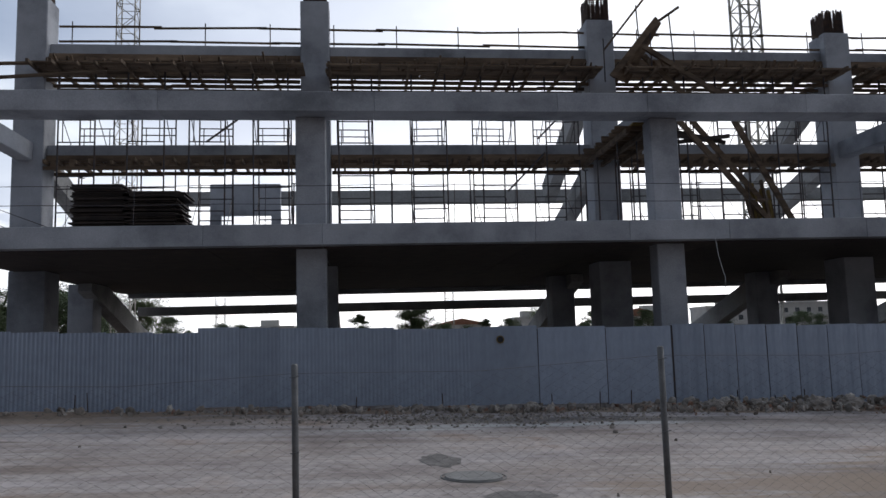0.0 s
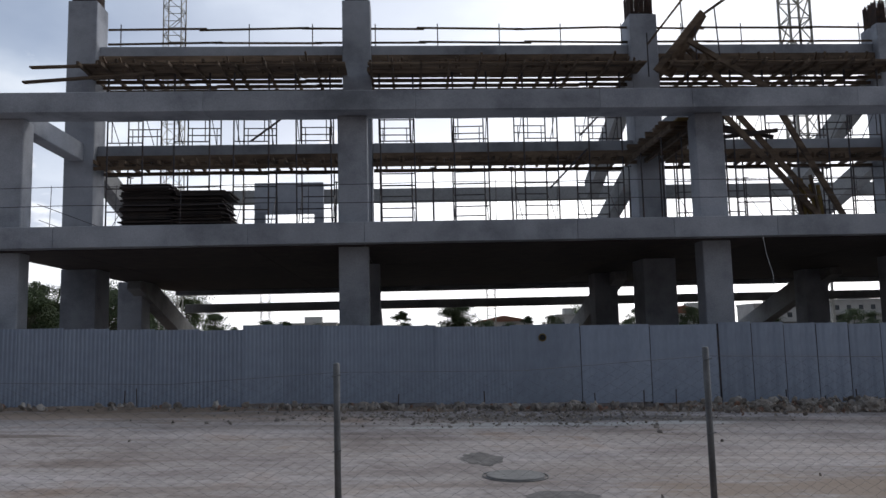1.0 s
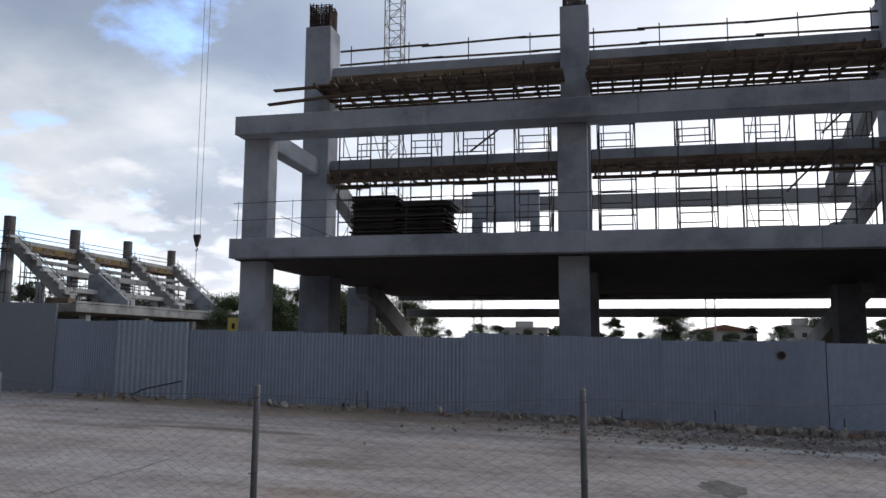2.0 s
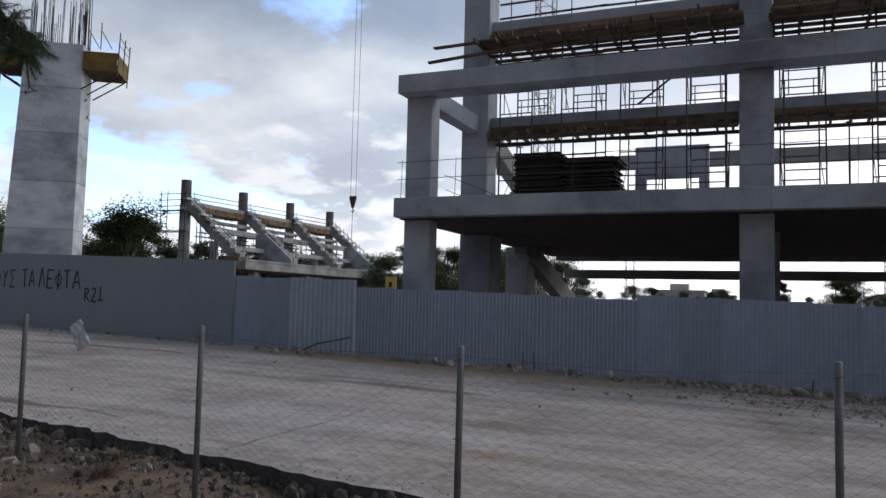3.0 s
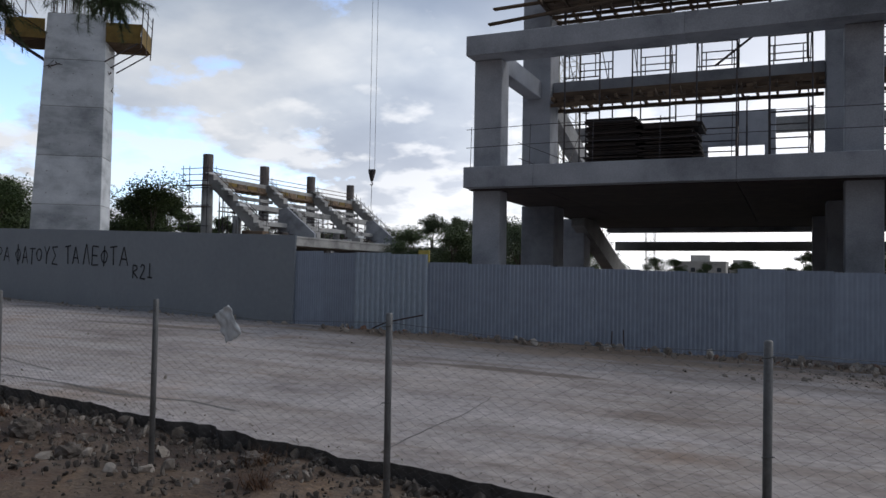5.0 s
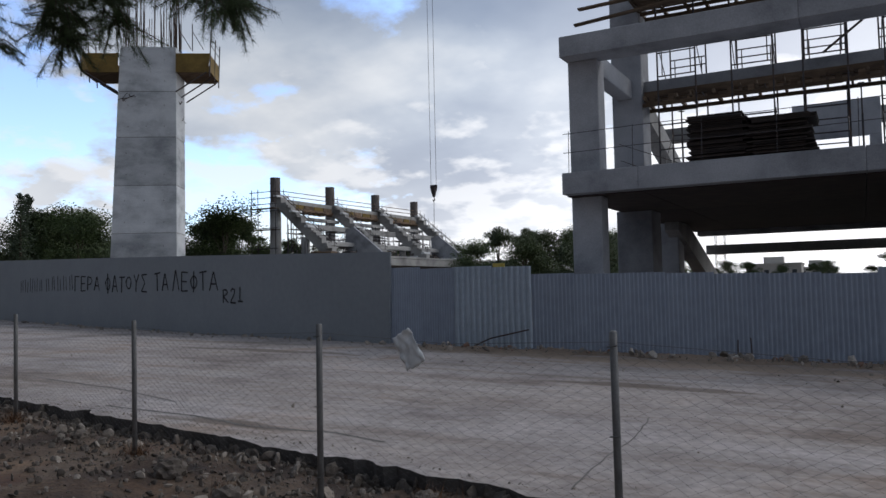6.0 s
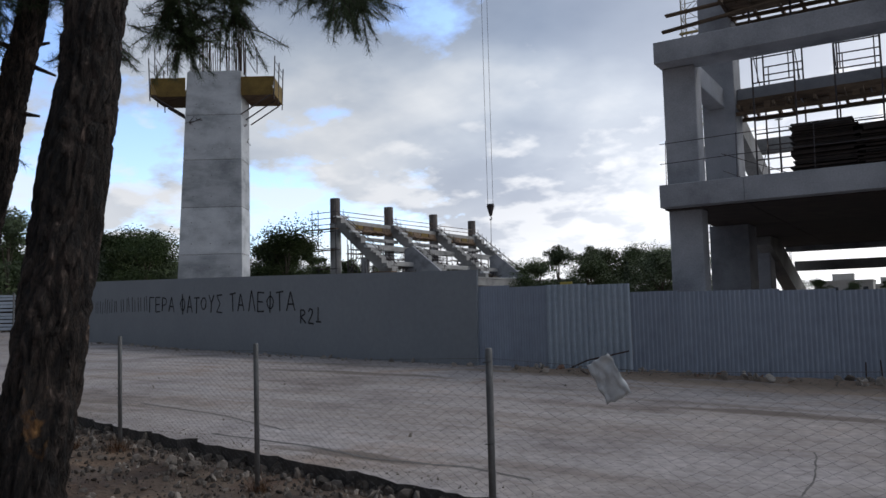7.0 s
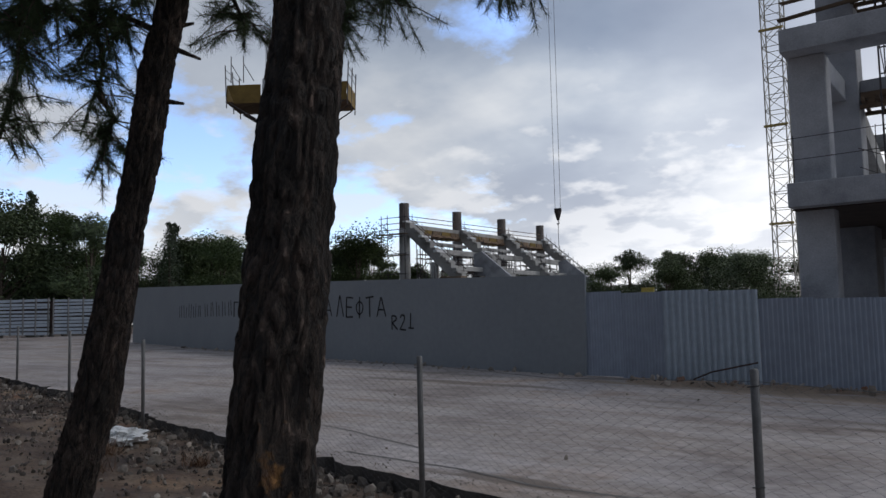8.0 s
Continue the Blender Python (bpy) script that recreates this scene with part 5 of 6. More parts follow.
rng = random.Random(5)
kinds = [broad_tree(10, 3.2, rng), broad_tree(10, 4.0, rng), broad_tree(10, 2.6, rng), broad_tree(10, 4.6, rng)]
slim = cypress(10, rng)
TREES = [(-78.9, 34.6, 12.2, 1), (-79.3, 40.5, 12.0, 0), (-72.8, 39.2, 11.2, 2), (-74.3, 50.7, 10.0, 0), (-71.8, 52.6, 9.6, 1), (-63.9, 64.5, 10.9, 1), (-66.2, 69.3, 9.9, 2), (-67.9, 65.5, 9.6, 0),
         (-54.1, 112.6, 10.8, 2), (-55.6, 109.5, 8.5, 1), (-43.4, 107.6, 9.4, 3), (-40.6, 111.3, 9.7, 1), (-37.0, 108.8, 9.3, 3), (-38.9, 113, 9.0, 3), (-34.5, 110, 9.0, 1), (-47.4, 111.2, 7.3, 0),
         (-76.9, 56.9, 10.6, 0), (-33.8, 75.0, 7.3, 2), (-32.1, 70.1, 5.8, 1), (-25.6, 70.1, 6.2, 3), (-29.3, 110.1, 7.9, 1), (-30.4, 130.3, 6.2, 0), (0.1, 140.4, 6.2, 2), (8.2, 140.4, 6.9, 1),
         (10.6, 141.4, 7.6, 0), (27.8, 120.5, 5.9, 1), (39.5, 130.7, 5.7, 0), (50.8, 135.9, 5.7, 3)]
free = {0: True, 1: True, 2: True, 3: True}


def plant(src, key, x, y, h):
    m = pose(x, y, 0.1, 0, 0, rng.uniform(0, 360)) @ Matrix.Diagonal((h / 10 * rng.uniform(1.0, 1.3), h / 10 * rng.uniform(1.0, 1.3), h / 10, 1))
    if free.pop(key, False):
        src.matrix_basis = m
    else:
        c = copy_thing(src, m)
        c.matrix_basis = m


free["slim"] = True
for x, y, h, k in TREES:
    plant(kinds[k], k, x, y, h)
# the belt of trees that closes the site to the west and north
for k in range(46):
    f = 0.66 * k / 45
    x, y = -100 + 38 * f + rng.uniform(-4, 4), 12 + 84 * f + rng.uniform(-4, 4)
    plant(kinds[k % 4], k % 4, x, y, rng.uniform(7.0, 9.6))
for k in range(40):
    f = k / 39
    plant(kinds[(k + 1) % 4], (k + 1) % 4, -60 + 200 * f + rng.uniform(-2, 2), 165 + rng.uniform(-6, 10), rng.uniform(4.0, 5.8))
for k in range(9):
    plant(kinds[k % 4], k % 4, -92 + 2.6 * k + rng.uniform(-2, 2), 92 + 5.5 * k + rng.uniform(-2, 2), rng.uniform(8, 10.5))
for x, y, h in ((-78.8, 37.0, 14.2), (-70.6, 45.8, 11.3), (-76.9, 50.8, 12.2), (-72.4, 52.0, 9.8), (-49.5, 113.0, 7.5), (-30.5, 76, 6.0)):
    plant(slim, "slim", x, y, h)


# ---- far houses ----
def house(x, y, w, d, h, floors, label, roof=False):
    b = thing("apartment_house", label, "house", (x, y, 0), group="far houses")
    part("wall", boxed(x - w / 2, x + w / 2, y - d / 2, y + d / 2, -0.5, h), PLASTER, b)
    if roof:
        bm = bmesh.new()
        pr = [(-w / 2 - .4, h), (0, h + 1.7), (w / 2 + .4, h)]
        fa = [bm.verts.new((x + a, y - d / 2 - .4, z)) for a, z in pr]
        fb = [bm.verts.new((x + a, y + d / 2 + .4, z)) for a, z in pr]
        bm.faces.new(fa)
        bm.faces.new(fb[::-1])
        for k in range(3):
            bm.faces.new((fa[k], fb[k], fb[(k + 1) % 3], fa[(k + 1) % 3]))
        part("roof", bm, ROOFTILE, b)
    else:
        part("parapet", boxed(x - w / 2 - .15, x + w / 2 + .15, y - d / 2 - .15, y + d / 2 + .15, h, h + 0.5), PLASTER, b)
        part("roof_hut", boxed(x - w / 5, x + w / 6, y - 1.5, y + 1.5, h + 0.5, h + 2.2), PLASTER, b)
    n = max(2, int(w / 3))
    for f in range(floors):
        z = 0.9 + f * (h - 0.6) / floors
        for k in range(n):
            cx = x - w / 2 + w * (k + 0.5) / n
            win = part("window", boxed(cx - 0.65, cx + 0.65, y - d / 2 - 0.03, y - d / 2 + 0.1, z, z + 1.3), PLASTER, b)
            part("pane", boxed(cx - 0.56, cx + 0.56, y - d / 2 - 0.05, y - d / 2 - 0.034, z + 0.08, z + 1.22), GLASS_DARK, win)
        part("balcony", boxed(x - w / 2 + .4, x + w / 2 - .4, y - d / 2 - 1.1, y - d / 2 - 0.04, z - 0.9, z - 0.72), PLASTER, b)


house(-24.3, 222, 13, 10, 6.0, 2, "distant white apartment block beyond the site")
house(-15, 230, 9, 9, 5.0, 2, "distant pale low house beyond the site")
house(28, 222, 16, 10, 5.6, 2, "distant beige house with red tiled roof", True)
house(74, 196, 12, 10, 6.6, 2, "distant white apartment block beyond the site")
house(60, 170, 10, 9, 5.5, 2, "distant beige house with red tiled roof", True)
house(86, 176, 16, 9, 7.0, 2, "distant pale apartment block with balconies")
house(46, 215, 9, 9, 6.6, 2, "distant pale apartment block with balconies")
house(112, 190, 18, 10, 8.0, 3, "distant white apartment block beyond the site")


# ---- foreground pines ----
def pine_trunk(name_label, path, radii, seed, wound=None):
    t = thing("pine_tree", name_label, "tree", path[0], group="foreground pines")
    bm = bmesh.new()
    sides, steps = 96, 400
    pts = [Vector(p) for p in path]
    zs = [p.z for p in pts]
    rings = []
    for i in range(steps + 1):
        z = zs[0] + (zs[-1] - zs[0]) * i / steps
        k = max(j for j in range(len(zs) - 1) if zs[j] <= z + 1e-6)
        f = (z - zs[k]) / (zs[k + 1] - zs[k])
        f2 = f * f * (3 - 2 * f)
        c = pts[k].lerp(pts[k + 1], 0.7 * f + 0.3 * f2)
        r = radii[k] + (radii[k + 1] - radii[k]) * f
        ring = []
        for s in range(sides):
            a = s * math.tau / sides
            q = Vector((math.cos(a) * r * 21, math.sin(a) * r * 21, z * 6.5 + seed))
            plate = 0.026 * min(1.0, abs(noise.noise(q)) * 3.0) + 0.010 * abs(noise.noise(q * 2.6))
            lump = noise.noise(Vector((math.cos(a) * 0.8, math.sin(a) * 0.8, z * 0.9 + seed))) * 0.05
            rr = r * (0.95 + lump * 1.3) - 0.012 + plate + 0.004 * noise.noise(q * 6)
            if wound:
                da = (a - wound[0] + math.pi) % math.tau - math.pi
                e = (da / 0.55) ** 2 + ((z - wound[1]) / 0.26) ** 2
                if e < 1:
                    rr -= 0.03 * (1 - e) ** 0.5 + plate * 0.6
            ring.append(bm.verts.new((c.x + math.cos(a) * rr, c.y + math.sin(a) * rr, z)))
        rings.append(ring)
    for a, b in zip(rings, rings[1:]):
        for s in range(sides):
            bm.faces.new((a[s], a[(s + 1) % sides], b[(s + 1) % sides], b[s]))
    bm.faces.new(rings[-1])
    part("trunk", bm, BARK_WOUND if wound else BARK, t, "dark deeply furrowed pine bark")
    return t


def tuft(bm, tip, way, rng, count=50, length=0.12):
    for _ in range(count):
        d = (Vector(way) * 0.4 + Vector((rng.gauss(0, .6), rng.gauss(0, .6), rng.gauss(0, .6)))).normalized()
        base = Vector(tip) - Vector(way) * rng.uniform(0, 0.14)
        end = base + d * length * rng.uniform(0.6, 1.15)
        s = d.orthogonal().normalized() * 0.0018
        bm.faces.new([bm.verts.new(base + s), bm.verts.new(base - s), bm.verts.new(end)])


def pine_branch(owner, root, ends, rng, sprays=26, reach=0.5):
    """A limb from the trunk with hanging twigs, each tipped with needles."""
    wood, needles = bmesh.new(), bmesh.new()
    last = Vector(root)
    for e in ends:
        e = Vector(e)
        mid = last.lerp(e, 0.5) + Vector((rng.gauss(0, .08), rng.gauss(0, .08), 0.12))
        tube(wood, [tuple(last), tuple(mid), tuple(e)], [0.035, 0.022, 0.014], 6)
        for _ in range(sprays):
            f = rng.random()
            b = mid.lerp(e, f)
            way = Vector((rng.gauss(0, 1), rng.gauss(0, 1), rng.gauss(-0.5, .8))).normalized()
            tip = b + way * reach * rng.uniform(0.25, 1)
            bend = b.lerp(tip, 0.5) + Vector((0, 0, 0.05))
            tube(wood, [tuple(b), tuple(bend), tuple(tip)], [0.008, 0.006, 0.004], 4)
            for g in (0.55, 0.78, 1.0):
                tuft(needles, b.lerp(tip, g), way, rng)
        last = e
    part("limb", wood, BARK, owner)
    part("needles", needles, NEEDLE, owner, "hanging dark green pine needles")


prng = random.Random(11)
big = pine_trunk("pine with thick furrowed dark trunk and a bare orange wound", [(-8.87, 3.70, -0.45), (-8.95, 3.81, 0.3), (-9.03, 3.93, 0.9), (-9.10, 4.06, 1.5), (-9.175, 4.22, 2.3), (-9.22, 4.36, 3.0), (-9.36, 4.62, 4.6), (-9.6, 5.0, 8.5)], [0.175, 0.163, 0.164, 0.170, 0.175, 0.155, 0.146, 0.10], 3.0, wound=(-0.47, 1.32))
second = pine_trunk("slimmer leaning pine with dark furrowed trunk", [(-13.05, 5.22, -0.40), (-12.967, 5.335, 0.368), (-12.867, 5.512, 1.168), (-12.775, 5.66, 2.4), (-12.698, 5.788, 3.161), (-12.657, 5.851, 3.83), (-12.575, 5.972, 4.53), (-12.1, 6.4, 9.0)], [0.22, 0.185, 0.18, 0.14, 0.138, 0.138, 0.13, 0.10], 9.0)
for root, ends in (((-12.55, 6.0, 4.7), [(-12.5, 5.2, 4.55), (-13.1, 4.95, 4.3), (-13.5, 5.1, 3.9), (-13.7, 5.05, 3.3)]),
                   ((-12.53, 6.0, 5.0), [(-12.8, 5.6, 4.7), (-13.4, 5.7, 4.35), (-13.45, 5.8, 3.8), (-13.3, 5.75, 3.15)]),
                   ((-12.6, 5.9, 4.2), [(-13.1, 5.5, 4.25), (-13.5, 5.2, 4.45), (-13.9, 5.0, 4.3)]),
                   ((-12.52, 6.0, 5.2), [(-12.1, 6.0, 4.9), (-12.5, 6.5, 4.75), (-12.4, 6.65, 4.4)])):
    pine_branch(second, root, ends, prng, 30, 0.6)
for root, ends in (((-9.38, 4.66, 4.9), [(-10.6, 5.9, 4.8), (-11.4, 6.7, 4.6), (-11.5, 6.9, 4.3)]),
                   ((-9.4, 4.68, 5.1), [(-10.5, 6.4, 5.0), (-11.3, 7.4, 4.6)]),
                   ((-9.4, 4.7, 5.2), [(-10.0, 6.6, 4.95), (-10.05, 7.6, 4.72)]),
                   ((-9.42, 4.72, 5.4), [(-10.1, 7.2, 5.2), (-10.3, 8.2, 4.85)])):
    pine_branch(big, root, ends, prng, 50, 0.62)
pine_branch(big, (-9.43, 4.74, 5.6), [(-10.3, 7.0, 5.6), (-10.8, 8.4, 5.35), (-10.8, 8.6, 5.05)], prng, 40)


def pine_crown(owner, top, rng):
    """Unseen crown high up, added to shade the verge: limbs with clumps of needles."""
    wood, needles = bmesh.new(), bmesh.new()
    for k in range(16):
        a = k * 2.4 + rng.uniform(-.3, .3)
        z = top[2] - 2.6 + 3.4 * k / 16
        l = rng.uniform(1.6, 3.2) * (1.15 - 0.5 * k / 16)
        s = Vector((top[0], top[1], z))
        e = s + Vector((math.cos(a) * l, math.sin(a) * l, rng.uniform(0.0, 0.5)))
        tube(wood, [tuple(s), tuple(s.lerp(e, .5) + Vector((0, 0, .15))), tuple(e)], [0.05, 0.035, 0.015], 6)
        for _ in range(11):
            c = s.lerp(e, rng.uniform(0.35, 1.0)) + Vector((rng.gauss(0, .3), rng.gauss(0, .3), rng.gauss(0.1, .2)))
            blades(needles, c, 0.5, 60, 0.10, 0.6, rng)
    part("crown_limbs", wood, BARK, owner)
    part("crown", needles, NEEDLE, owner)


pine_crown(big, (-9.6, 5.0, 8.6), prng)
pine_crown(second, (-12.1, 6.4, 9.0), prng)
for a, b in (((-12.62, 5.90, 4.12), (-12.36, 6.10, 3.98)), ((-12.60, 5.9, 4.25), (-12.40, 6.06, 4.3)), ((-12.65, 5.86, 3.62), (-12.45, 6.0, 3.58))):
    part("broken_stub", tube(bmesh.new(), [a, b], [0.035, 0.012], 6), BARK, second)

# ---- chain-link fence ----
fence = thing("chain_link_fence", "galvanised chain-link fence on slim steel pipe posts", "fence", (-5, 6.3, -0.3))
POSTS = [(7.8, 6.1, 1.38), (5.0, 6.13, 1.37), (2.236, 6.171, 1.35), (-0.567, 6.239, 1.297), (-2.983, 5.995, 1.295), (-5.54, 6.31, 1.347), (-7.975, 6.549, 1.376), (-10.92, 7.27, 1.375), (-14.0, 8.0, 1.43), (-17.35, 8.8, 1.47), (-21.1, 9.7, 1.6), (-25.2, 10.7, 1.7), (-29, 11.6, 1.8)]
for x, y, z in POSTS:
    lx, ly = random.uniform(-.012, .012), random.uniform(-.012, .012)
    bm = tube(bmesh.new(), [(x + lx, y + ly, verge_z(x, y) - 0.1), (x, y, z - 0.01), (x, y, z)], [0.025, 0.025, 0.018], 12)
    post = smooth(part("post", bm, GALV, fence))
    for k in range(3):
        zz = z - 0.1 - 0.55 * k
        part("tie_wire", tube(bmesh.new(), [(x - 0.034, y - 0.03, zz), (x + 0.034, y - 0.033, zz + 0.01)], 0.004, 4), WIRE, post)


def netting(a, b):
    """Woven diamond wire between two posts, as zigzag wires."""
    (xa, ya, za), (xb, yb, zb) = a, b
    n = round(math.hypot(xb - xa, yb - ya) / 0.062)
    verts, faces = [], []
    u = Vector((xb - xa, yb - ya, 0)).normalized()
    side = Vector((-u.y, u.x, 0))
    for k in range(n):
        last = None
        for j in range(45):
            f = (k + ((j + k) % 2)) / n
            x, y = xa + (xb - xa) * f, ya + (yb - ya) * f
            top = za + (zb - za) * f - 0.07 - 0.05 * math.sin(math.pi * f)
            low = verge_z(x, y) + 0.08
            p = Vector((x, y, top + (low - top) * j / 44)) + side * (0.004 if (j + k) % 2 else -0.004)
            d = 0.0012
            ring = [len(verts) + i for i in range(4)]
            verts += [p + u * d, p + side * d, p - u * d, p - side * d]
            if last:
                for i in range(4):
                    faces.append((last[i], last[(i + 1) % 4], ring[(i + 1) % 4], ring[i]))
            last = ring
    me = bpy.data.meshes.new("netting")
    me.from_pydata([tuple(v) for v in verts], [], faces)
    me.materials.append(WIRE)
    for f in me.polygons:
        f.use_smooth = True
    share("netting", me, fence, Matrix())
    part("line_wire", tube(bmesh.new(), [(xa, ya, za - 0.07), ((xa + xb) / 2, (ya + yb) / 2, (za + zb) / 2 - 0.12), (xb, yb, zb - 0.07)], 0.002, 4), GALV, fence)


for a, b in zip(POSTS, POSTS[1:]):
    netting(a, b)
sheet = thing("hanging_sheet", "crumpled translucent white plastic sheet caught on the fence", "plastic sheet", (-7.0, 6.42, 0.9))
bm = bmesh.new()
gr = [[None] * 13 for _ in range(13)]
for i in range(13):
    for j in range(13):
        u, v = i / 12 - 0.5, j / 12 - 0.5
        px, pz = u * 0.17, v * 0.27
        c, s = math.cos(0.5), math.sin(0.5)
        gr[i][j] = bm.verts.new((-7.07 + px * c - pz * s, 6.40 + 0.03 * noise.noise((u * 5, v * 5, 1)), 1.20 + px * s + pz * c + 0.02 * noise.noise((u * 4, v * 4, 5))))
for i in range(12):
    for j in range(12):
        bm.faces.new((gr[i][j], gr[i + 1][j], gr[i + 1][j + 1], gr[i][j + 1]))
smooth(part("film", bm, PAPER, sheet)).modifiers.new("thickness", 'SOLIDIFY').thickness = 0.002


# ---- rubble, stones and litter ----
def stone(bm, p, size, rng, flat=0.7):
    m = Matrix.Translation(p) @ Euler((rng.uniform(0, 6), rng.uniform(0, 6), rng.uniform(0, 6))).to_matrix().to_4x4()
    r = bmesh.ops.create_icosphere(bm, subdivisions=1, radius=size)
    sc = Vector((rng.uniform(.7, 1.3), rng.uniform(.6, 1.1), rng.uniform(.4, .9)))
    for v in r["verts"]:
        v.co = m @ Vector((v.co.x * sc.x * rng.uniform(.75, 1.1), v.co.y * sc.y * rng.uniform(.75, 1.1), v.co.z * sc.z * flat))


srng = random.Random(21)


def scatter(name, label, n, place, small, large, mat):
    """Many stones in one mesh, from a handful of shapes."""
    shapes = []
    for _ in range(10):
        b = bmesh.new()
        stone(b, (0, 0, 0), 1.0, srng, 0.5)
        b.verts.ensure_lookup_table()
        shapes.append(([v.co.copy() for v in b.verts], [[v.index for v in f.verts] for f in b.faces]))
        b.free()
    verts, faces = [], []
    for _ in range(n):
        x, y, z = place()
        s = small * (large / small) ** (srng.random() ** 2.6)
        vs, fs = srng.choice(shapes)
        a = srng.uniform(0, math.tau)
        c, si = math.cos(a), math.sin(a)
        o = len(verts)
        verts += [(x + s * (v.x * c - v.y * si), y + s * (v.x * si + v.y * c), z + s * (0.25 + v.z)) for v in vs]
        faces += [[i + o for i in f] for f in fs]
    me = bpy.data.meshes.new(name)
    me.from_pydata(verts, [], faces)
    me.materials.append(mat)
    return tagged(new(name, me), label, "rubble", kind="stuff")


def foot_y(x):
    return 19.45 if x > -11.3 else 19.28 if x > -16 else 19.5 + (-16 - x) * 0.25


def by_hoarding():
    x = srng.choice((srng.uniform(-14, 24), srng.uniform(-3, 24), srng.uniform(7, 24)))
    y = foot_y(x) - abs(srng.gauss(0, 0.5 if x < 7 else 0.75)) - 0.08
    pile = 0.06 + 0.22 * max(0, min(1, (x - 6) / 5)) * max(0, 1 - (foot_y(x) - y) / 0.9)
    return x, y, road_z(x) + pile


scatter("rubble", "broken stone and brick rubble along the hoarding", 2600, by_hoarding, 0.02, 0.15, STONE)
scatter("brick_rubble", "broken red-brown brick bits along the hoarding", 500, by_hoarding, 0.02, 0.12, BRICK)


def heap_by_hoarding():
    x = srng.choice((srng.uniform(6.5, 22), srng.uniform(8, 16), srng.uniform(8, 18), srng.uniform(-9, 22)))
    d = abs(srng.gauss(0.1, 0.45)) * (1 if x > 6 else 0.5)
    y = foot_y(x) + 0.012 * x - d - 0.12
    return x, y, road_z(x) + max(0.0, 0.24 - 0.2 * d) * max(0.15, min(1, (x - 5) / 4)) - 0.03


scatter("rubble_heap", "heaped pale broken stone and concrete along the hoarding", 380, heap_by_hoarding, 0.05, 0.22, RUBBLE)


def by_wall():
    s = srng.uniform(0, 26)
    x, y, hd = on_wall(s)
    y -= 0.1 + abs(srng.gauss(0, 0.3))
    return x, y, road_h(x, y)


def on_debris():
    x = srng.gauss(2.0, 2.6)
    return x, srng.gauss(17.6, 0.9), road_z(x) - 0.005


scatter("road_debris", "loose chips and crumbs of rubble on the road", 2800, on_debris, 0.012, 0.075, STONE)


def on_verge():
    x = srng.uniform(-26, -1)
    d = abs(srng.gauss(0, 1.1)) if srng.random() < 0.75 else srng.uniform(0, 4)
    y = kerb_y(x) - 0.12 - d
    return x, y, verge_z(x, y)


scatter("wall_rubble", "scattered stones and brick bits along the wall foot", 260, by_wall, 0.02, 0.14, STONE)
scatter("verge_gravel", "pale gravel and stone chips on the dirt verge", 17000, on_verge, 0.005, 0.05, VERGE_STONE)
scatter("verge_rubble", "pale stone rubble on the dirt verge", 900, on_verge, 0.02, 0.10, STONE)


def on_edge():
    x = srng.uniform(-26, -2)
    return x, kerb_y(x) + 0.1 + abs(srng.gauss(0, 0.16)), road_z(x)


scatter("edge_crumbs", "crumbled asphalt along the broken road edge", 900, on_edge, 0.005, 0.02, STONE)


def under_edge():
    x = srng.uniform(-26, -2)
    y = kerb_y(x) - abs(srng.gauss(0, 0.12)) + 0.05
    return x, y, verge_z(x, y)


scatter("edge_clods", "broken clods of earth and stone under the road edge", 1300, under_edge, 0.02, 0.12, VERGE_STONE)


def on_road():
    x = srng.uniform(-30, 14)
    return x, srng.uniform(kerb_y(x) + 0.5, 19), road_z(x) + 0.005


scatter("road_grit", "scattered small stones on the dusty road", 130, on_road, 0.01, 0.045, STONE)
for x, y, s in ((-10.0, 6.9, 0.15), (-7.4, 7.2, 0.11), (-12.2, 7.6, 0.1), (-8.9, 6.5, 0.12), (-18.0, 8.3, 0.14), (8.5, 18.9, 0.24), (11.0, 18.7, 0.3), (13.2, 18.6, 0.34), (15.0, 18.8, 0.3), (4.0, 19.1, 0.2), (-1.0, 19.1, 0.17), (9.7, 19.1, 0.22), (12.0, 18.9, 0.28)):
    bm = bmesh.new()
    r = bmesh.ops.create_icosphere(bm, subdivisions=3, radius=s)
    for v in r["verts"]:
        v.co *= 1 + 0.35 * noise.noise(v.co * (3.2 / s) + Vector((x, y, 0)))
        v.co.z *= 0.75
        v.co += Vector((x, y, (road_z(x) if y > kerb_y(x) else verge_z(x, y)) + s * 0.4))
    whole("boulder", bm, STONE if y > kerb_y(x) else VERGE_STONE, "large rough grey-brown stone lying on the ground", "stone", group="large stones")


# ---- stains, patches and covers on the road ----
def patch(name, mat, cx, cy, rx, ry, seed, label, lift=0.005, sides=48, rag=0.3):
    bm = bmesh.new()
    c = bm.verts.new((cx, cy, road_z(cx) + lift + 0.03))
    ring = []
    for k in range(sides):
        a = k * math.tau / sides
        f = 1 + rag * noise.noise((math.cos(a) * 1.7 + seed, math.sin(a) * 1.7, seed)) + rag * 0.6 * noise.noise((math.cos(a) * 6 + seed, math.sin(a) * 6, 2))
        x, y = cx + math.cos(a) * rx * f, cy + math.sin(a) * ry * f
        ring.append(bm.verts.new((x, y, road_h(x, y) + lift)))
    c.co.z = road_h(cx, cy) + lift
    for k in range(sides):
        bm.faces.new((c, ring[k], ring[(k + 1) % sides]))
    return whole(name, bm, mat, label, "road patch", kind="structure")


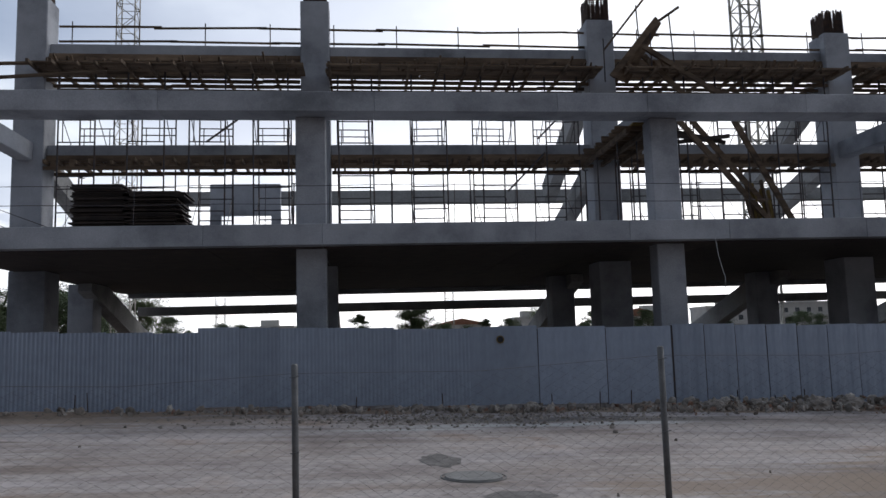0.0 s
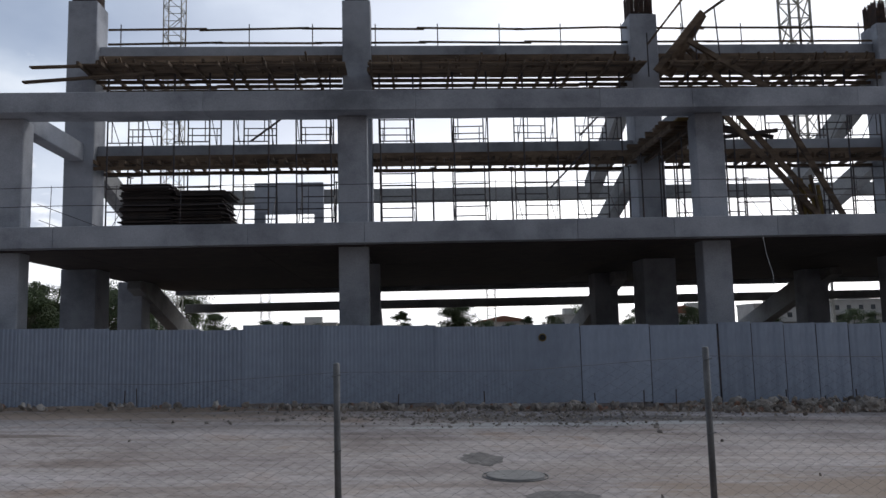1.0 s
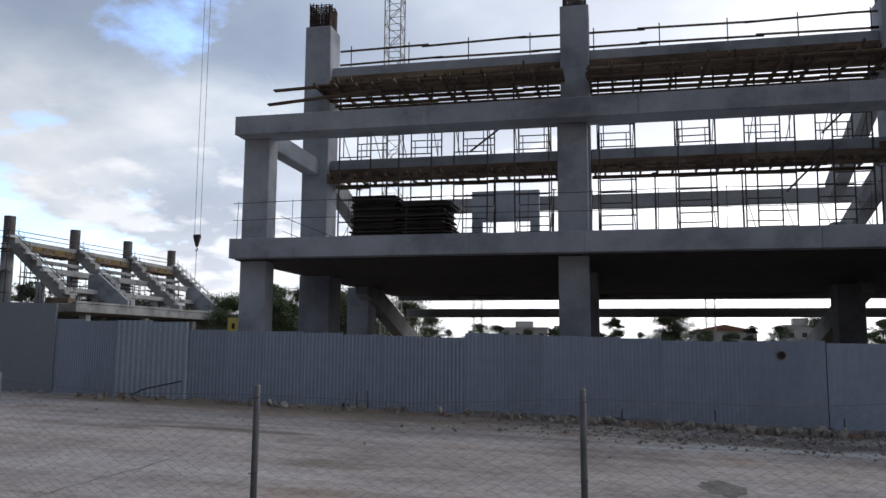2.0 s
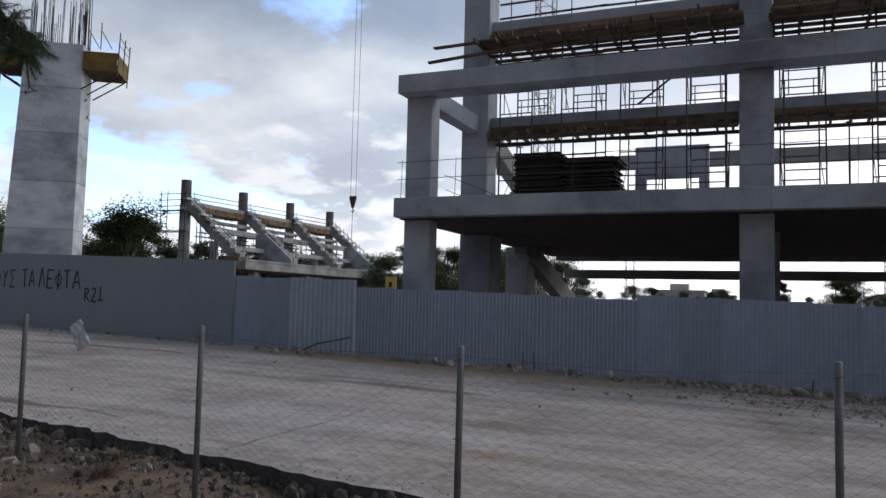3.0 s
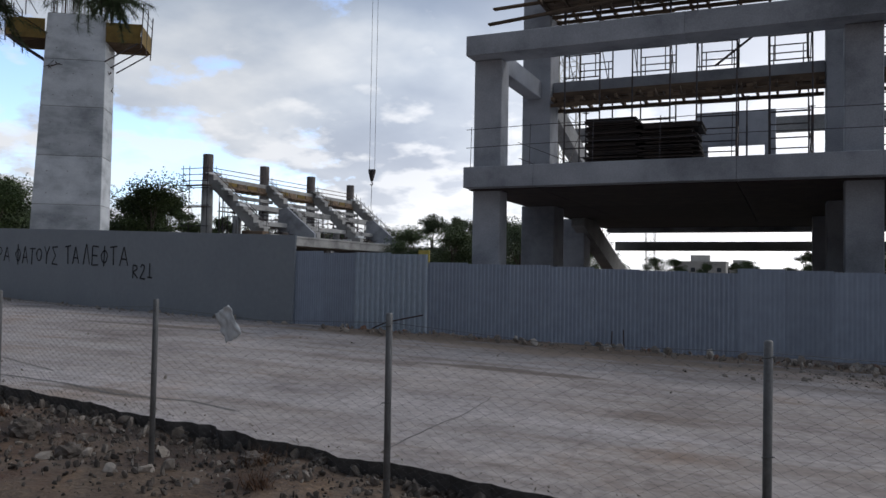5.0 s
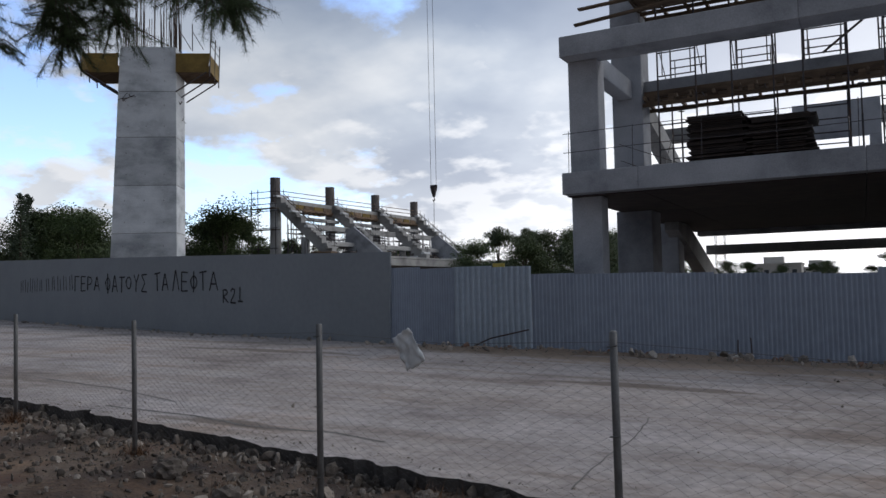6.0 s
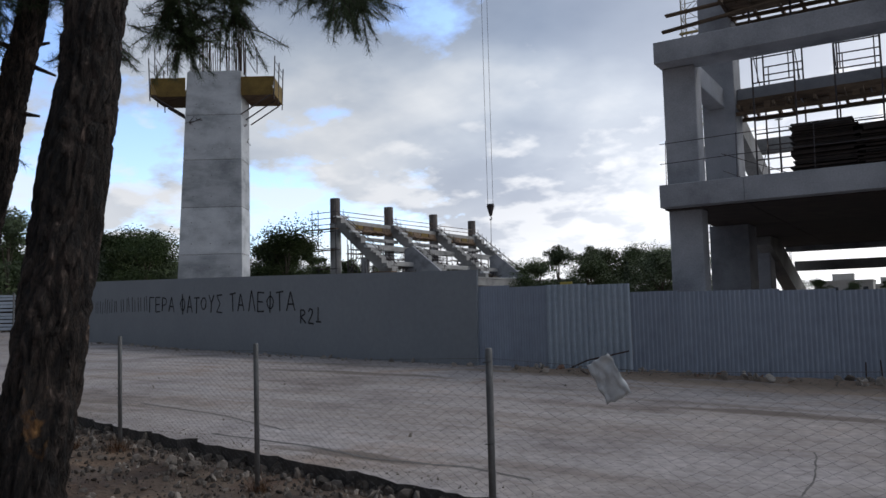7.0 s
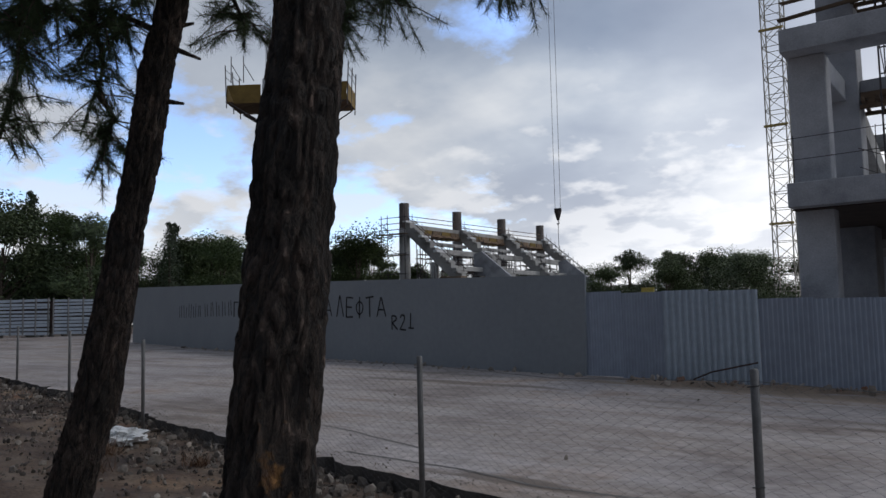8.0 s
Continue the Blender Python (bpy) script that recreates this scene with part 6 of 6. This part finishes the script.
cover = thing("manhole_cover", "round flush cast iron manhole cover in the road", "manhole cover", (1.3, 10.0, road_z(1.3)))
bm = bmesh.new()
bmesh.ops.create_cone(bm, cap_ends=True, segments=40, radius1=0.36, radius2=0.355, depth=0.05, matrix=Matrix.Translation((1.28, 10.03, road_z(1.28) + 0.0)) @ Euler((0, 0.028, 0)).to_matrix().to_4x4())
part("lid", bm, IRON, cover)
bm = bmesh.new()
ring = [(1.28 + 0.40 * math.cos(k * math.tau / 40), 10.03 + 0.40 * math.sin(k * math.tau / 40), road_z(1.28 + 0.4 * math.cos(k * math.tau / 40)) + 0.01) for k in range(41)]
tube(bm, ring, 0.008, 5)
part("rim", bm, IRON, cover)
patch("rough_patch", PATCHED, 1.0, 11.5, 0.3, 0.6, 2.0, "dark rough patch in the road surface", rag=0.35)
patch("rough_patch", PATCHED, 1.6, 8.75, 0.4, 0.3, 5.0, "dark rough patch in the road surface", rag=0.25)
patch("rough_patch", PATCHED, 0.0, 7.9, 0.9, 0.25, 8.0, "dark rough patch in the road surface")


def ragged_strip(name, mat, line, width, label, lift=0.004):
    """A thin uneven strip lying on the road along a line on the plan."""
    bm = bmesh.new()
    pts = [Vector((*p, 0)) for p in line]
    rows = []
    for a, b in zip(pts, pts[1:]):
        n = max(2, int((b - a).length / 0.06))
        side = Vector((a.y - b.y, b.x - a.x, 0)).normalized()
        for i in range(n):
            p = a.lerp(b, i / n)
            o = 0.045 * noise.noise((p.x * 2.3, p.y * 2.3, 6))
            w = width * (0.55 + 0.9 * abs(noise.noise((p.x * 5, p.y * 5, 3))))
            rows.append([bm.verts.new((q.x, q.y, road_h(q.x, q.y) + lift)) for q in (p + side * (o - w), p + side * (o + w))])
    for a, b in zip(rows, rows[1:]):
        bm.faces.new((a[0], a[1], b[1], b[0]))
    return whole(name, bm, mat, label, "road seam", kind="structure")


ragged_strip("road_seam", PATCHED, [(-6.33, 7.7), (-6.40, 8.9), (-6.42, 10.2), (-6.58, 11.4)], 0.014, "dark open seam across the asphalt")
ragged_strip("road_seam", PATCHED, [(-13.2, 8.75), (-11.6, 8.75), (-10.5, 8.55), (-9.4, 8.72), (-8.6, 8.52)], 0.035, "dark crack along the crumbled road edge")
ragged_strip("road_seam", PATCHED, [(-16.5, 10.2), (-14.2, 9.9), (-12.5, 9.4)], 0.02, "dark hairline crack in the road", 0.005)

# ---- small things along the hoarding ----
for x in (-0.2, 1.9, 4.6, 5.8, 6.6, 8.2, 9.4, 11.2, 14.0, -6.6, -6.3, 10.4):
    y = 19.42 + 0.012 * x
    rod = thing("rebar_stake", "short dark rebar stake before the hoarding", "stake", (x, y, road_z(x)), group="rebar stakes")
    part("rod", tube(bmesh.new(), [(x, y, road_z(x) - 0.1), (x + random.uniform(-.03, .03), y, road_z(x) + random.uniform(0.3, 0.5))], 0.014, 5), REBAR, rod)
badge = thing("round_badge", "small round black and yellow badge on the hoarding", "badge", (3.38, 19.7, 1.4))
for r, mat, dy in ((0.10, YELLOW, 0.0), (0.075, BLACK, -0.006)):
    bm = bmesh.new()
    bmesh.ops.create_cone(bm, cap_ends=True, segments=24, radius1=r, radius2=r, depth=0.008, matrix=pose(3.40, 19.70 + dy, 1.42, 90))
    part("disc", bm, mat, badge)
branch = thing("bent_rod", "bent dark rod leaning against the hoarding", "rod", (-11.8, 19.1, 0.2))
part("rod", tube(bmesh.new(), [(-12.6, 18.95, 0.25), (-12.2, 18.95, 0.42), (-11.3, 19.2, 0.62)], 0.018, 5), REBAR, branch)
dangle = thing("hanging_cable", "thin pale cable hanging from the slab edge", "cable", (9.6, 20.5, 3.0))
part("line", tube(bmesh.new(), [(9.55, 20.52, 4.0), (9.62, 20.54, 3.5), (9.8, 20.6, 2.9), (9.78, 20.6, 2.6)], 0.007, 5), PAPER, dangle)
bag = thing("plastic_bag", "crumpled white plastic sack lying on the verge", "bag", (-16.4, 7.6, 0.1))
bm = bmesh.new()
r = bmesh.ops.create_icosphere(bm, subdivisions=4, radius=0.28)
for v in r["verts"]:
    v.co *= 1 + 0.5 * noise.noise(v.co * 7) + 0.35 * noise.noise(v.co * 19)
    v.co.z *= 0.42
    v.co += Vector((-16.4, 7.9, verge_z(-16.4, 7.9) + 0.1))
part("sack", bm, PAPER, bag)


def dry_bush(x, y, size, seed):
    g = random.Random(seed)
    b = thing("dry_weed", "low reddish-brown dry weed on the verge", "weed", (x, y, verge_z(x, y)), group="dry weeds")
    bm = bmesh.new()
    for _ in range(170):
        a, l = g.uniform(0, math.tau), size * g.uniform(0.4, 1)
        p = Vector((x + g.gauss(0, size * .25), y + g.gauss(0, size * .25), verge_z(x, y)))
        q = p + Vector((math.cos(a) * l * 0.6, math.sin(a) * l * 0.6, l * g.uniform(0.3, 0.9)))
        s = Vector((-math.sin(a), math.cos(a), 0)) * 0.004
        bm.faces.new([bm.verts.new(p + s), bm.verts.new(p - s), bm.verts.new(q)])
    part("tuft", bm, DRYWEED, b)


DRYWEED = material("dry_weed", [(0.09, 0.045, 0.025), (0.18, 0.10, 0.055)], scale=4, grain=20, bump=0, per_island=0.4)
for k, (x, y, s) in enumerate(((-13.9, 7.9, 0.3), (-14.4, 7.6, 0.28), (-10.9, 7.3, 0.22), (-7.3, 7.2, 0.3), (-9.0, 6.6, 0.25), (-15.8, 7.3, 0.4), (-14.9, 6.6, 0.4), (-6.9, 6.6, 0.25), (-17.2, 7.8, 0.35))):
    dry_bush(x, y, s, k)

# ---- stacked barriers and sign at the far ends ----
for x0, y0, x1, y1 in ((-63.4, 27.5, -60.9, 29.7), (-60.6, 29.9, -57.6, 32.5)):
    s = thing("barrier_stack", "stack of pale slatted metal barriers by the trees", "barrier stack", ((x0 + x1) / 2, (y0 + y1) / 2, 1.2), group="barrier stacks")
    for k in range(10):
        z = 1.2 + 0.245 * k
        part("slat", bar(bmesh.new(), (x0, y0, z), (x1, y1, z + random.uniform(-.05, .05)), 0.08, random.uniform(0.13, 0.2)), PALE_SHEET, s)
    part("backing", bar(bmesh.new(), (x0, y0 + 0.5, 2.3), (x1, y1 + 0.5, 2.3), 0.3, 2.2), TIMBER_DARK, s)
    for f in (0.0, 0.25, 0.5, 0.75, 1.0):
        x, y = x0 + (x1 - x0) * f, y0 + (y1 - y0) * f
        part("upright", boxed(x - .05, x + .05, y - 0.12, y - 0.05, 1.0, 3.6), GALV, s)
sign = thing("yellow_board", "yellow board with a dark mark beyond the hoarding", "sign", (-27.5, 53.8, 0))
part("board", boxed(-27.95, -27.05, 53.78, 53.86, 2.2, 3.45), SIGN_YELLOW, sign)
part("mark", boxed(-27.62, -27.38, 53.765, 53.777, 2.65, 3.05), BLACK, sign)
for x in (-27.8, -27.2):
    part("leg", boxed(x - .04, x + .04, 53.87, 53.95, -0.3, 3.4), SCAFF, sign)
cab = thing("site_cabin", "small pale site cabin beyond the far deck", "cabin", (-58, 125, 0))
part("body", boxed(-60, -56, 124, 128, -0.3, 6.4, bevel=0.05), PLASTER, cab)

# ---- sprayed writing on the wall ----
SPRAY = material("black_spray_paint", [(0.012, 0.012, 0.014), (0.04, 0.04, 0.045)], scale=8, grain=40, bump=0)


OVAL = [(0.3 + 0.3 * math.cos(k * math.tau / 10), 0.5 + 0.34 * math.sin(k * math.tau / 10)) for k in range(11)]
STROKES = {
    "\u0393": [[(0, 0), (0.03, 1), (0.6, 0.97)]],
    "\u0395": [[(0.6, 0.97), (0.02, 1), (0, 0), (0.6, 0.03)], [(0, 0.52), (0.5, 0.5)]],
    "\u03a1": [[(0, 0), (0, 1), (0.42, 0.95), (0.55, 0.72), (0.4, 0.5), (0, 0.42)]],
    "\u0391": [[(0, 0), (0.32, 1), (0.66, 0)], [(0.1, 0.36), (0.55, 0.34)]],
    "\u03a6": [OVAL, [(0.3, -0.05), (0.31, 1.1)]],
    "\u03a4": [[(0, 0.98), (0.68, 1)], [(0.34, 1), (0.33, 0)]],
    "\u039f": [OVAL],
    "\u03a5": [[(0, 1), (0.3, 0.5), (0.6, 1)], [(0.3, 0.5), (0.28, 0)]],
    "\u03a3": [[(0.6, 1), (0, 0.97), (0.38, 0.5), (0, 0.03), (0.62, 0)]],
    "\u039b": [[(0, 0), (0.3, 1), (0.62, 0)]],
    "R": [[(0, 0), (0, 1), (0.42, 0.95), (0.5, 0.72), (0, 0.48), (0.6, 0)]],
    "2": [[(0, 0.8), (0.2, 1), (0.5, 0.9), (0.48, 0.65), (0, 0.03), (0.62, 0)]],
    "1": [[(0.28, 1), (0.26, 0)], [(0, 0.02), (0.58, 0)]],
}


def spray_word(chars, s0, s1, z0, z1, owner):
    """Sprayed capitals between two places along the wall, from foot height z0 to top z1."""
    n = len(chars)
    for k, ch in enumerate(chars):
        s = s0 + (s1 - s0) * (k + 0.5) / n
        x, y, hd = on_wall(s)
        wide = abs(s1 - s0) / n * 1.12
        high = (z1 - z0) * random.uniform(0.9, 1.08)
        bm = bmesh.new()
        for line in STROKES[ch]:
            for a, b in zip(line, line[1:]):
                bar(bm, ((a[0] - 0.32) * wide, -0.006, a[1] * high), ((b[0] - 0.32) * wide, -0.006, b[1] * high), 0.004, 0.055, up=(0.3, 0, 1))
        me = mesh_of("letter", bm, SPRAY)
        share("letter", me, owner, pose(x, y, z0 + random.uniform(-.03, .03), 0, random.uniform(-4, 4), hd))


graffiti = thing("graffiti", "thin black sprayed Greek graffiti on the grey wall", "graffiti", (-28, 21.9, 1.9))
spray_word("\u0393\u0395\u03a1\u0391", 19.9, 17.1, 1.92, 2.52, graffiti)
spray_word("\u03a6\u0391\u03a4\u039f\u03a5\u03a3", 16.6, 12.8, 1.81, 2.48, graffiti)
spray_word("\u03a4\u0391", 12.35, 11.2, 1.81, 2.42, graffiti)
spray_word("\u039b\u0395\u03a6\u03a4\u0391", 11.0, 7.9, 1.77, 2.45, graffiti)
spray_word("R21", 7.7, 6.5, 1.36, 1.82, graffiti)
for k in range(10):
    s = 27.0 - 0.72 * k - (0.25 if k > 4 else 0)
    x, y, hd = on_wall(s)
    for dx in (-0.17, 0.13):
        share("bar", mesh_of("bar", boxed(dx, dx + 0.055, -0.008, -0.003, 0, random.uniform(0.5, 0.68)), SPRAY), graffiti, pose(x, y, 1.96, 0, random.uniform(-10, 10), hd))
